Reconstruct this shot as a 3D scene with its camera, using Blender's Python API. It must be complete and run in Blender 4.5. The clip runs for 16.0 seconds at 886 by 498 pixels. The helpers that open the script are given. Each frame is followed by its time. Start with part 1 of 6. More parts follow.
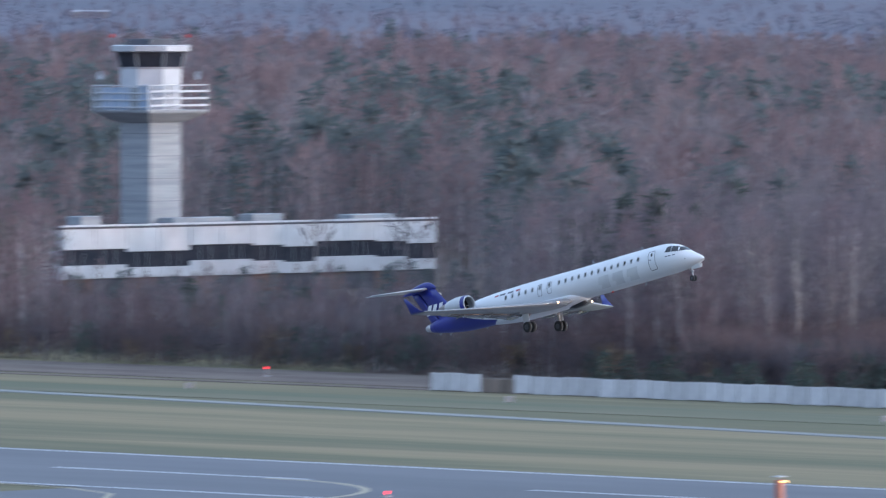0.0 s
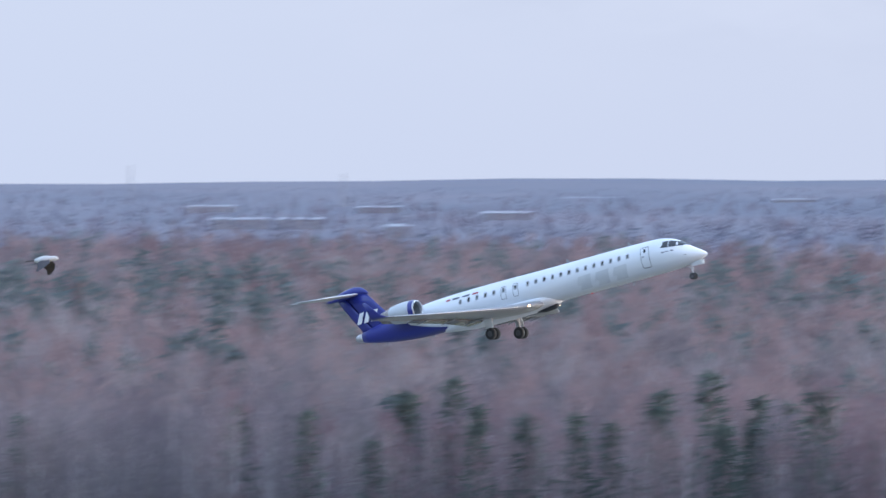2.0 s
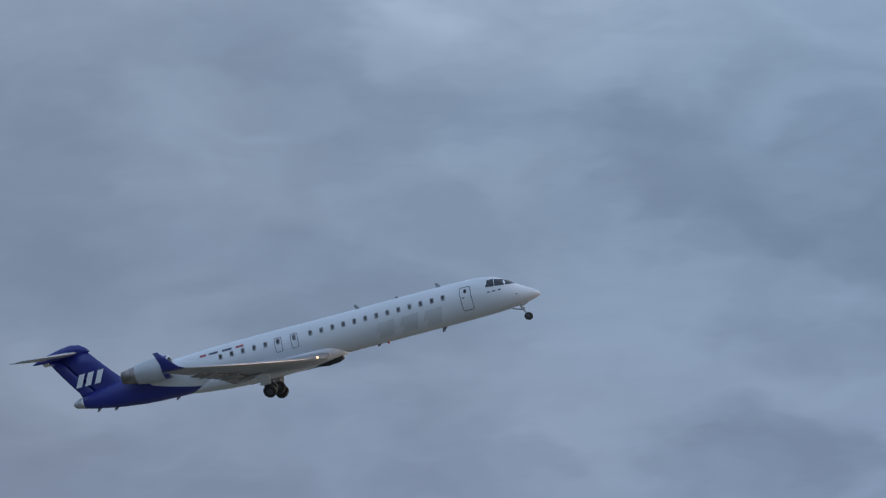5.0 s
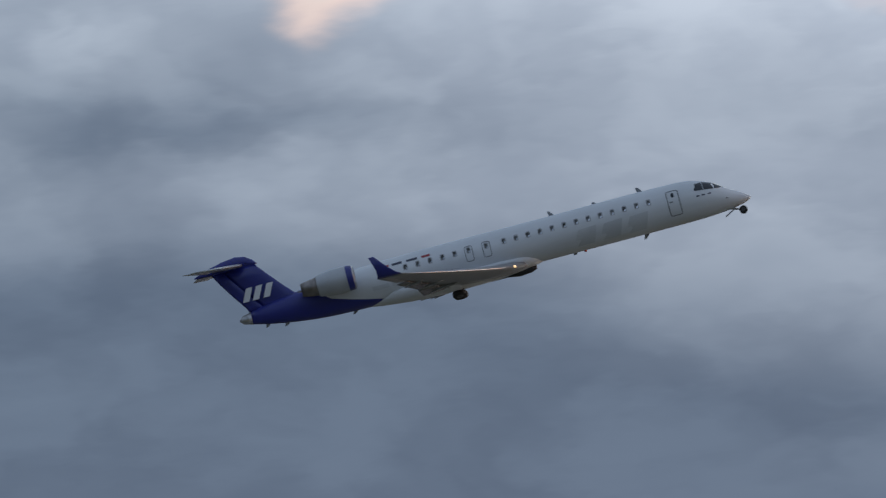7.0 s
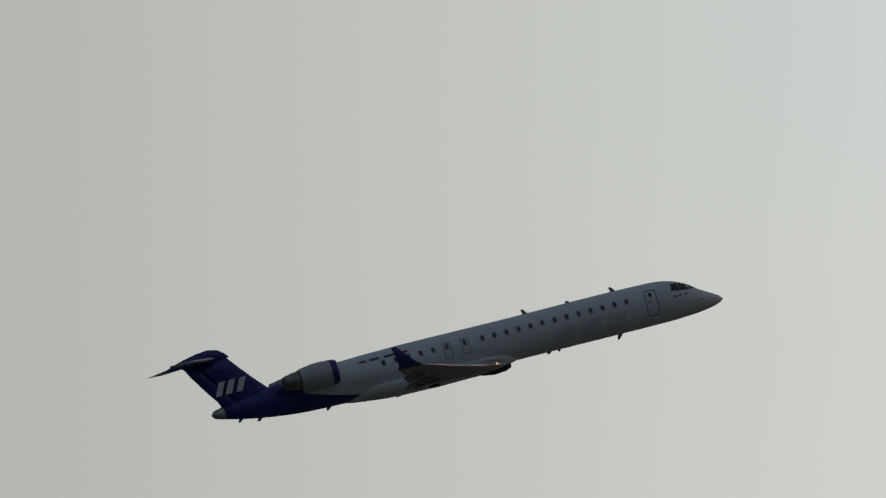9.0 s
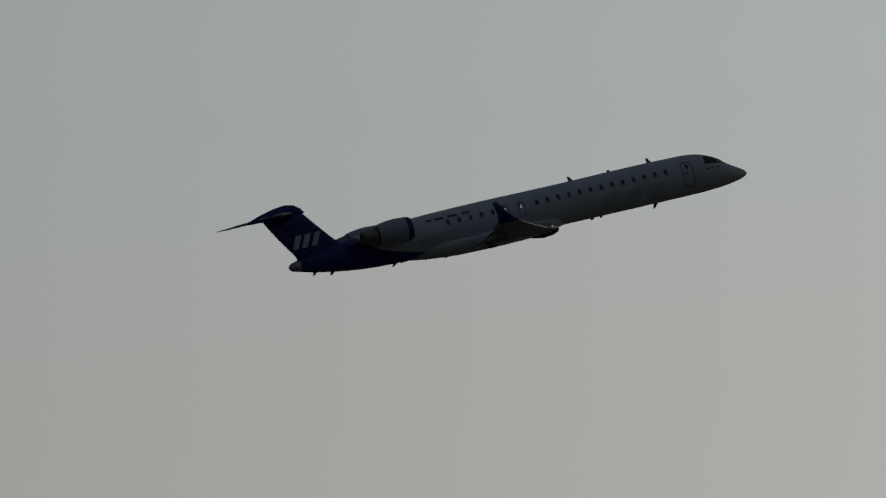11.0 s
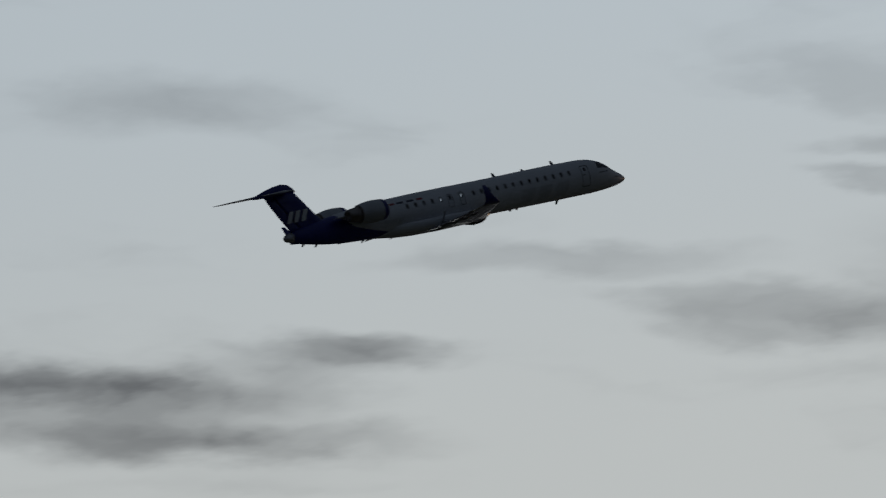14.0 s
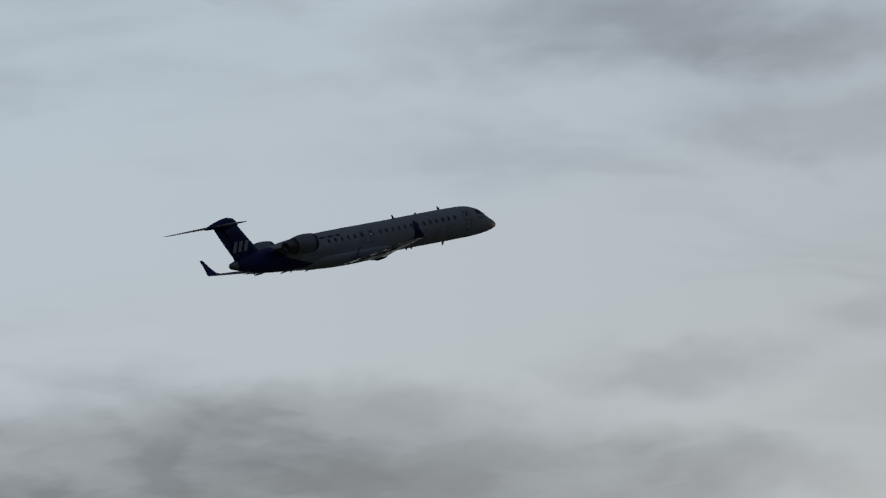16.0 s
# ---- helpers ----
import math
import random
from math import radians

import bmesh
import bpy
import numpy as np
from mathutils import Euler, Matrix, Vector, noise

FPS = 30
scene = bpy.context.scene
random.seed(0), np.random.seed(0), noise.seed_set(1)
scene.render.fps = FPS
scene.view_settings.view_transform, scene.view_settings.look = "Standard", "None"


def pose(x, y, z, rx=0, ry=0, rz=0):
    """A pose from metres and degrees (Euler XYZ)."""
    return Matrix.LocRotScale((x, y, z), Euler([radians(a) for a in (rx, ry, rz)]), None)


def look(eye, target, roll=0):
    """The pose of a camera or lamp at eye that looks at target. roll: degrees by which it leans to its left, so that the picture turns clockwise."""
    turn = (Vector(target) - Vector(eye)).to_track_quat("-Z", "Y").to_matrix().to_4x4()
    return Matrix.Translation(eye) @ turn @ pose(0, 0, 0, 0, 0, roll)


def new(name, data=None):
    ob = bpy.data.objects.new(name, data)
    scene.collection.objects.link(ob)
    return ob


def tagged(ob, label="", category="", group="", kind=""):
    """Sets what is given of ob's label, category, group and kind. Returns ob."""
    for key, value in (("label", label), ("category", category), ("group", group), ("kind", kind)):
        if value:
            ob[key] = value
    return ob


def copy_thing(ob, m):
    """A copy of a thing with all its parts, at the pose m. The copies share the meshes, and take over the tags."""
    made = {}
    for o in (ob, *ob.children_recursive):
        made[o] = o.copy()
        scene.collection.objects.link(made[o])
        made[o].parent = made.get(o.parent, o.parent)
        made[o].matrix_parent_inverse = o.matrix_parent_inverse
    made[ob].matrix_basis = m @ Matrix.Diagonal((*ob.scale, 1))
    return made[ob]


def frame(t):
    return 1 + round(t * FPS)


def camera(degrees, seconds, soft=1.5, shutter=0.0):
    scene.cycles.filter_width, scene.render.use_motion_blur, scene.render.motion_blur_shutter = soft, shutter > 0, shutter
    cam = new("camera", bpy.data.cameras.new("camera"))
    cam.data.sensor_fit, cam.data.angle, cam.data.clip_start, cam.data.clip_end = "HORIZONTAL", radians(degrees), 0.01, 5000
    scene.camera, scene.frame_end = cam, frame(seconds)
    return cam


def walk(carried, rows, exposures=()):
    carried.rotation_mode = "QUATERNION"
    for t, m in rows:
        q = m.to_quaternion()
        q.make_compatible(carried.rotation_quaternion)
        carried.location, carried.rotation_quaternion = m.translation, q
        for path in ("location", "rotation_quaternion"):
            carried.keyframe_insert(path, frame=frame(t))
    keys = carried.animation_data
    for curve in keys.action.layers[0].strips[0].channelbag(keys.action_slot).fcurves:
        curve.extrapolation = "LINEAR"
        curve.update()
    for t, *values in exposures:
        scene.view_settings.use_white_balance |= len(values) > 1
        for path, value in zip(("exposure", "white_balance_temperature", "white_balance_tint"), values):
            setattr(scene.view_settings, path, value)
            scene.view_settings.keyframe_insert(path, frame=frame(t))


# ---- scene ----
EYE = 44.0

CAMERA_ROWS = [
    (0, pose(0, 0, EYE, 88.499, 0, 44.306)),
    (0.25, pose(0, 0, EYE, 88.589, 0, 43.272)),
    (0.5, pose(0, 0, EYE, 88.689, 0, 42.193)),
    (0.75, pose(0, 0, EYE, 88.812, 0, 41.055)),
    (1, pose(0, 0, EYE, 88.941, 0, 39.852)),
    (1.25, pose(0, 0, EYE, 89.049, 0, 38.548)),
    (1.5, pose(0, 0, EYE, 89.181, 0, 37.214)),
    (1.75, pose(0, 0, EYE, 89.385, 0, 35.966)),
    (2, pose(0, 0, EYE, 89.622, 0, 34.637)),
    (2.25, pose(0, 0, EYE, 89.877, 0, 33.065)),
    (2.5, pose(0, 0, EYE, 90.123, 0, 31.337)),
    (2.75, pose(0, 0, EYE, 90.299, 0, 29.444)),
    (3, pose(0, 0, EYE, 90.487, 0, 27.496)),
    (3.25, pose(0, 0, EYE, 90.777, 0, 25.578)),
    (3.5, pose(0, 0, EYE, 91.084, 0, 23.791)),
    (3.75, pose(0, 0, EYE, 91.338, 0, 22.349)),
    (4, pose(0, 0, EYE, 91.596, 0, 20.989)),
    (4.2, pose(0, 0, EYE, 91.832, 0, 19.795)),
    (4.5, pose(0, 0, EYE, 92.129, 0, 17.967)),
    (4.75, pose(0, 0, EYE, 92.319, 0, 16.410)),
    (5, pose(0, 0, EYE, 92.472, 0, 14.836)),
    (5.25, pose(0, 0, EYE, 92.600, 0, 13.261)),
    (5.5, pose(0, 0, EYE, 92.716, 0, 11.701)),
    (5.75, pose(0, 0, EYE, 92.833, 0, 10.174)),
    (6, pose(0, 0, EYE, 92.964, 0, 8.697)),
    (6.3, pose(0, 0, EYE, 93.159, 0, 7.014)),
    (6.5, pose(0, 0, EYE, 93.310, 0, 5.946)),
    (6.75, pose(0, 0, EYE, 93.439, 0, 4.997)),
    (7, pose(0, 0, EYE, 93.576, 0, 3.865)),
    (7.25, pose(0, 0, EYE, 93.795, 0, 1.781)),
    (7.5, pose(0, 0, EYE, 94.053, 0, -0.540)),
    (7.75, pose(0, 0, EYE, 94.341, 0, -2.609)),
    (8, pose(0, 0, EYE, 94.638, 0, -4.463)),
    (8.2, pose(0, 0, EYE, 94.866, 0, -5.702)),
    (8.5, pose(0, 0, EYE, 95.205, 0, -7.716)),
    (8.75, pose(0, 0, EYE, 95.486, 0, -9.547)),
    (9, pose(0, 0, EYE, 95.754, 0, -11.458)),
    (9.25, pose(0, 0, EYE, 96.000, 0, -13.392)),
    (9.5, pose(0, 0, EYE, 96.214, 0, -15.292)),
    (9.75, pose(0, 0, EYE, 96.388, 0, -17.101)),
    (10, pose(0, 0, EYE, 96.513, 0, -18.764)),
    (10.3, pose(0, 0, EYE, 96.587, 0, -20.492)),
    (10.5, pose(0, 0, EYE, 96.592, 0, -21.491)),
    (10.75, pose(0, 0, EYE, 96.643, 0, -22.882)),
    (11, pose(0, 0, EYE, 96.752, 0, -24.291)),
    (11.25, pose(0, 0, EYE, 96.948, 0, -25.561)),
    (11.5, pose(0, 0, EYE, 97.160, 0, -26.800)),
    (11.75, pose(0, 0, EYE, 97.299, 0, -28.022)),
    (12, pose(0, 0, EYE, 97.453, 0, -29.360)),
    (12.25, pose(0, 0, EYE, 97.713, 0, -31.092)),
    (12.5, pose(0, 0, EYE, 97.974, 0, -32.805)),
    (12.75, pose(0, 0, EYE, 98.123, 0, -34.008)),
    (13, pose(0, 0, EYE, 98.269, 0, -35.205)),
    (13.25, pose(0, 0, EYE, 98.518, 0, -36.902)),
    (13.5, pose(0, 0, EYE, 98.764, 0, -38.580)),
    (13.75, pose(0, 0, EYE, 98.902, 0, -39.782)),
    (14, pose(0, 0, EYE, 99.046, 0, -40.827)),
    (14.25, pose(0, 0, EYE, 99.303, 0, -41.857)),
    (14.5, pose(0, 0, EYE, 99.577, 0, -42.939)),
    (14.75, pose(0, 0, EYE, 99.790, 0, -44.225)),
    (15, pose(0, 0, EYE, 99.997, 0, -45.602)),
    (15.25, pose(0, 0, EYE, 100.242, 0, -47.027)),
    (15.5, pose(0, 0, EYE, 100.486, 0, -48.441)),
    (15.75, pose(0, 0, EYE, 100.697, 0, -49.752)),
    (16, pose(0, 0, EYE, 100.894, 0, -51.014)),
]
# the clip's camera closes down as it swings towards the evening glow
EXPOSURES = [(0, -0.42, 5750, 10), (1.0, -0.12, 5750, 10), (2.0, -0.02, 5820, 10), (2.5, -0.15, 5900, 11), (3.0, -0.32, 5920, 11), (3.5, -0.55, 5880, 11), (4.2, -0.95, 5850, 10), (6.3, -1.72, 6150, 9), (7.0, -1.95, 6300, 10),
             (7.5, -2.1, 6450, 10), (8.2, -2.55, 6550, 10), (10.3, -4.88, 6450, 10), (12.0, -5.0, 6400, 10), (13.5, -5.05, 6350, 10), (16.0, -4.98, 6100, 10)]
cam = camera(5.0, 16.0, soft=1.25, shutter=0.35)
walk(cam, CAMERA_ROWS, EXPOSURES)

# ---- sky, sun ----
SUN_AZ, SUN_EL = radians(80), radians(6.5)
sun_data = bpy.data.lights.new("sun", "SUN")
sun_data.energy, sun_data.angle, sun_data.color = 1.2, radians(0.6), (1.0, 0.47, 0.22)
sun = new("sun", sun_data)
sun.matrix_world = look((math.sin(SUN_AZ) * 900, math.cos(SUN_AZ) * 900, EYE + math.tan(SUN_EL) * 900), (0, 0, EYE))

world = bpy.data.worlds.new("evening_sky")
scene.world = world
world.use_nodes = True
wn, wl = world.node_tree.nodes, world.node_tree.links
wn.clear()


def wmath(op, a, b=0.0, c=0.0):
    n = wn.new("ShaderNodeMath")
    n.operation = op
    for i, v in enumerate((a, b, c)):
        if isinstance(v, (int, float)):
            n.inputs[i].default_value = v
        else:
            wl.new(v, n.inputs[i])
    return n.outputs[0]


def wstep(v, lo, hi):
    n = wn.new("ShaderNodeMapRange")
    n.interpolation_type = "SMOOTHSTEP"
    n.inputs["From Min"].default_value, n.inputs["From Max"].default_value = lo, hi
    wl.new(v, n.inputs["Value"])
    return n.outputs["Result"]


def wmix(fac, a, b, mode="MIX"):
    n = wn.new("ShaderNodeMix")
    n.data_type, n.blend_type = "RGBA", mode
    for s, v in ((n.inputs[0], fac), (n.inputs[6], a), (n.inputs[7], b)):
        if isinstance(v, (int, float)):
            s.default_value = v
        elif isinstance(v, tuple):
            s.default_value = (*v, 1)
        else:
            wl.new(v, s)
    return n.outputs[2]


def wnoise(vec, sx, sy, detail=5.0, rough=0.55, seed=0.0, warp=0.0):
    m = wn.new("ShaderNodeMapping")
    m.inputs["Scale"].default_value, m.inputs["Location"].default_value = (sx, sy, 1), (seed, seed * 0.7, seed * 1.3)
    wl.new(vec, m.inputs["Vector"])
    n = wn.new("ShaderNodeTexNoise")
    n.inputs["Scale"].default_value, n.inputs["Detail"].default_value = 1.0, detail
    n.inputs["Roughness"].default_value, n.inputs["Distortion"].default_value = rough, warp
    wl.new(m.outputs[0], n.inputs["Vector"])
    return n.outputs[0]


coord = wn.new("ShaderNodeTexCoord")
split = wn.new("ShaderNodeSeparateXYZ")
wl.new(coord.outputs["Generated"], split.inputs[0])
az_rad = wmath("ARCTAN2", split.outputs[0], split.outputs[1])
az_deg = wmath("MULTIPLY", az_rad, 180 / math.pi)
el_deg = wmath("MULTIPLY", wmath("ARCSINE", split.outputs[2]), 180 / math.pi)
join = wn.new("ShaderNodeCombineXYZ")
wl.new(az_deg, join.inputs[0])
wl.new(el_deg, join.inputs[1])
dome = join.outputs[0]

# the glow of the sunset along the horizon: azimuth in degrees and radiance
GLOW = 20.0
ramp = wn.new("ShaderNodeValToRGB")
ramp.color_ramp.interpolation = "B_SPLINE"
AZ_STOPS = [(-180, 0.46, 0.62, 0.92), (-110, 0.46, 0.60, 0.86), (-60, 0.57, 0.65, 0.79), (-45, 0.62, 0.68, 0.82), (-31, 0.655, 0.675, 0.78),
            (-22, 0.575, 0.59, 0.685), (-10, 0.64, 0.75, 0.92), (-2, 3.1, 3.2, 3.05), (8, 3.75, 3.9, 3.62), (24, 12.2, 12.6, 12.0), (35, 14.7, 15.7, 15.5),
            (50, 17.3, 18.8, 19.1), (64, 9.5, 9.0, 8.0), (88, 2.2, 1.8, 1.4), (120, 0.46, 0.56, 0.75), (180, 0.46, 0.62, 0.92)]
stops = ramp.color_ramp.elements
while len(stops) < len(AZ_STOPS):
    stops.new(0.5)
for s, (a, r, g, b) in zip(stops, AZ_STOPS):
    s.position, s.color = (a + 180) / 360, (r / GLOW, g / GLOW, b / GLOW, 1)
wl.new(wmath("MULTIPLY_ADD", az_deg, 1 / 360, 0.5), ramp.inputs[0])
glow = wmix(1.0, ramp.outputs[0], (GLOW, GLOW, GLOW), "MULTIPLY")
high = wstep(el_deg, 12.5, 22)
base = wmix(high, glow, (1.08, 1.34, 1.74))

# the clear glow is warmer near the ground and bluer above
lean = wstep(wmath("ADD", el_deg, wmath("MULTIPLY_ADD", az_deg, -0.14, 3.36)), 5.0, 8.6)
grade = wmix(lean, (1.045, 1.0, 0.965), (0.975, 1.0, 1.045))
base = wmix(wmath("MULTIPLY", wstep(az_deg, 10, 18), wmath("SUBTRACT", 1.0, high)), base, wmix(1.0, base, grade, "MULTIPLY"))


def wcolour(vec, sx, sy, detail, rough, seed):
    """Two noises side by side, to bend the sky's coordinates into billows."""
    m = wn.new("ShaderNodeMapping")
    m.inputs["Scale"].default_value, m.inputs["Location"].default_value = (sx, sy, 1), (seed, seed * 0.7, seed * 1.3)
    wl.new(vec, m.inputs["Vector"])
    n = wn.new("ShaderNodeTexNoise")
    n.inputs["Scale"].default_value, n.inputs["Detail"].default_value, n.inputs["Roughness"].default_value = 1.0, detail, rough
    wl.new(m.outputs[0], n.inputs["Vector"])
    return n.outputs["Color"]


def wvec(op, a, b, c=(0.0, 0.0, 0.0)):
    n = wn.new("ShaderNodeVectorMath")
    n.operation = op
    for i, v in enumerate((a, b, c)):
        if isinstance(v, tuple):
            n.inputs[i].default_value = v
        else:
            wl.new(v, n.inputs[i])
    return n.outputs["Value"] if op == "LENGTH" else n.outputs[0]


def patch(vec, a, e, w, h, soft=0.9):
    """A soft oval at azimuth a and elevation e, with half-width w and half-height h in degrees."""
    q = wvec("LENGTH", wvec("MULTIPLY_ADD", vec, (1 / w, 1 / h, 0.0), (-a / w, -e / h, 0.0)), (0.0, 0.0, 0.0))
    return wstep(wmath("SUBTRACT", 1.0 + soft * 0.55, q), 0.0, soft * 1.25)


big_bend = wvec("MULTIPLY_ADD", wcolour(dome, 0.9, 1.5, 8, 0.60, 7.3), (1.5, 0.80, 0.0), (-0.75, -0.40, 0.0))
puffy = wvec("ADD", dome, big_bend)
wisp_bend = wvec("MULTIPLY_ADD", wcolour(dome, 0.8, 2.2, 8, 0.58, 17.9), (1.7, 0.50, 0.0), (-0.85, -0.25, 0.0))
wispy = wvec("ADD", dome, wisp_bend)

# the slate-grey cloud bank that ends where the clear glow begins: its top, as azimuth and elevation
BANK_TOP = [(-12.0, 7.5), (-7.0, 6.0), (-5.3, 5.45), (-4.6, 5.0), (-3.9, 5.35), (-3.0, 5.75), (-2.2, 5.50), (-1.1, 5.20), (-0.5, 4.92), (-0.2, 5.16), (0.1, 5.28), (0.46, 5.00), (0.9, 5.08), (1.4, 5.18),
            (2.0, 5.22), (2.5, 5.40), (3.1, 5.22), (3.6, 5.02), (4.0, 4.50), (4.3, 3.92), (5.15, 4.08), (5.8, 3.95), (6.3, 4.10), (7.0, 3.96), (8.0, 3.8), (10.0, 3.2), (14.0, 2.0)]
crest = wn.new("ShaderNodeValToRGB")
marks = crest.color_ramp.elements
while len(marks) < len(BANK_TOP):
    marks.new(0.5)
for mk, (a, e) in zip(marks, BANK_TOP):
    mk.position, mk.color = (a + 12) / 26, (e / 8, e / 8, e / 8, 1)
bent = wn.new("ShaderNodeSeparateXYZ")
wl.new(wvec("ADD", dome, wvec("MULTIPLY", big_bend, (0.42, 0.85, 0.0))), bent.inputs[0])
wl.new(wmath("MULTIPLY_ADD", bent.outputs[0], 1 / 26, 12 / 26), crest.inputs[0])
edge = wmath("SUBTRACT", wmath("MULTIPLY", crest.outputs[0], 8.0), bent.outputs[1])
for a, e, w, h, k in ((3.85, 4.22, 0.45, 0.13, 0.62), (2.9, 4.50, 0.14, 0.12, 0.5)):
    edge = wmath("SUBTRACT", edge, wmath("MULTIPLY", patch(puffy, a, e, w, h), k))
for a, e, w, h, k in ((5.95, 4.55, 0.42, 0.26, 0.75), (4.65, 4.66, 0.60, 0.07, 0.7), (3.05, 5.55, 0.35, 0.10, 0.35)):
    edge = wmath("MAXIMUM", edge, wmath("MULTIPLY_ADD", patch(puffy, a, e, w, h), k * 0.30, -0.08))
bank = wmath("MULTIPLY", wstep(edge, -0.08, 0.16), wstep(az_deg, -26, -8))
soft_noise = wnoise(dome, 0.30, 0.80, 4, 0.5, 3.1, 0.3)
billow = wnoise(puffy, 0.9, 1.6, 7, 0.56, 11.7, 0.2)
lift = wmath("ADD", wmath("MULTIPLY_ADD", soft_noise, 0.9, -0.45), wmath("ADD", wmath("MULTIPLY_ADD", el_deg, 0.42, -1.54), wmath("MULTIPLY", wmath("MAXIMUM", az_deg, -5.0), 0.095)))
for a, e, w, h, k in ((-6.2, 3.75, 3.2, 0.34, 0.30), (-5.2, 4.30, 1.4, 0.14, -0.16), (-6.0, 4.75, 0.6, 0.15, 0.12), (2.2, 2.9, 1.9, 0.6, -0.32), (-1.6, 3.5, 1.3, 0.6, 0.22)):
    lift = wmath("ADD", lift, wmath("MULTIPLY", patch(puffy, a, e, w, h, 1.3), k))
tone = wmix(wstep(lift, -0.75, 0.75), (0.46, 0.61, 0.88), (2.08, 2.30, 2.66))
tone = wmix(1.0, tone, wmix(wstep(billow, 0.34, 0.66), (0.86, 0.87, 0.89), (1.13, 1.12, 1.10)), "MULTIPLY")
rim = wmath("MULTIPLY", wmath("SUBTRACT", 1.0, wstep(edge, 0.02, 0.34)), wmath("MULTIPLY", wstep(az_deg, -7, -4), wstep(wmath("MULTIPLY", az_deg, -1.0), -1.6, 0.4)))
tone = wmix(wmath("MULTIPLY", rim, 0.85), tone, (4.2, 3.05, 2.55))
base = wmix(bank, base, tone)

# high soft cloud over the whole dusk side
veil = wmath("MULTIPLY", wstep(el_deg, 0.3, 1.5), wmath("MULTIPLY", wstep(az_deg, -38, -28), wstep(wmath("MULTIPLY", az_deg, -1.0), 2, 12)))
veil_tone = wmix(wstep(wnoise(puffy, 0.5, 1.1, 5, 0.5, 5.3, 0.2), 0.34, 0.66), (0.87, 0.88, 0.90), (1.14, 1.12, 1.09))
veil_tone = wmix(wstep(el_deg, 1.3, 2.5), veil_tone, wmix(1.0, veil_tone, (0.97, 1.01, 1.01), "MULTIPLY"))
for a, e, w, h, k, c in ((-25.7, 1.55, 1.0, 0.32, 0.8, (1.20, 1.02, 0.97)), (-22.6, 2.02, 0.65, 0.14, 0.7, (1.15, 1.14, 1.10)), (-21.2, 1.83, 1.1, 0.11, 0.8, (0.85, 0.89, 0.93)),
                         (-21.0, 2.06, 0.5, 0.10, 0.6, (1.12, 1.12, 1.10)), (-19.2, 1.25, 1.6, 0.22, 0.6, (1.08, 1.02, 1.03)), (-23.2, 1.62, 0.9, 0.12, 0.5, (0.90, 0.94, 0.97))):
    veil_tone = wmix(wmath("MULTIPLY", patch(puffy, a, e, w, h, 1.2), k), veil_tone, wmix(1.0, veil_tone, c, "MULTIPLY"))
base = wmix(veil, base, wmix(1.0, base, veil_tone, "MULTIPLY"))

# single dark clouds against the glow: azimuth, elevation, half-width, half-height in degrees, weight
WISPS = [(32.5, 9.48, 2.7, 0.42, 0.82), (33.6, 9.30, 1.3, 0.14, 0.4), (32.2, 9.42, 2.3, 0.52, 0.45), (35.4, 9.14, 1.5, 0.12, 0.5), (37.3, 8.12, 0.75, 0.14, 0.5), (36.0, 7.70, 1.2, 0.08, 0.25), (36.4, 9.02, 0.8, 0.14, 0.5), (38.6, 8.22, 1.25, 0.14, 0.78),
         (40.2, 8.42, 0.60, 0.10, 0.62), (39.3, 7.98, 1.2, 0.11, 0.60), (37.2, 8.00, 1.0, 0.07, 0.35), (36.7, 7.58, 0.8, 0.10, 0.30), (39.3, 9.88, 0.8, 0.15, 0.30), (37.2, 9.35, 0.45, 0.10, 0.28)]
ROLLS = [(42.8, 8.66, 0.7, 0.10, 0.40), (44.9, 9.20, 0.95, 0.18, 0.60), (44.5, 8.70, 1.5, 0.18, 0.70), (41.4, 9.00, 0.9, 0.09, 0.25), (42.4, 8.80, 0.5, 0.09, 0.45), (43.7, 9.42, 0.5, 0.05, 0.35),
         (46.6, 9.42, 2.0, 0.24, 0.62), (44.6, 8.78, 1.4, 0.16, 0.42), (47.7, 9.15, 0.8, 0.20, 0.55), (43.6, 9.60, 0.5, 0.06, 0.33), (48.6, 9.55, 2.2, 0.30, 0.60), (48.0, 9.15, 3.2, 0.34, 0.32), (44.9, 9.0, 1.6, 0.3, 0.30)]
HIGH_ROLLS = [(50.2, 9.82, 1.5, 0.30, 0.60), (50.0, 9.40, 2.2, 0.20, 0.42), (52.4, 12.12, 1.4, 0.26, 0.58), (53.2, 11.60, 0.9, 0.20, 0.34), (52.4, 10.25, 0.7, 0.18, 0.32), (53.6, 10.5, 0.5, 0.15, 0.25), (46.3, 10.8, 0.35, 0.06, 0.2), (52.0, 9.55, 1.2, 0.25, 0.5)]
shade = None
for clouds, vec, soft in ((WISPS, wispy, 1.25), (ROLLS, wispy, 0.95), (HIGH_ROLLS, puffy, 1.0)):
    for a, e, w, h, k in clouds:
        m = wmath("MULTIPLY", patch(vec, a, e, w, h, soft), k if a < 42 else 0.66 * k)
        clear_part = wmath("SUBTRACT", 1.0, m)
        shade = clear_part if shade is None else wmath("MULTIPLY", shade, clear_part)
shade = wmath("SUBTRACT", 1.0, shade)
knead = wnoise(wispy, 1.7, 3.2, 6, 0.55, 31.0, 0.2)
thin = wmath("MULTIPLY", wstep(wnoise(wispy, 0.4, 1.5, 5, 0.5, 21.0, 0.3), 0.50, 0.75), wmath("MULTIPLY", wstep(az_deg, 32, 38), 0.20))
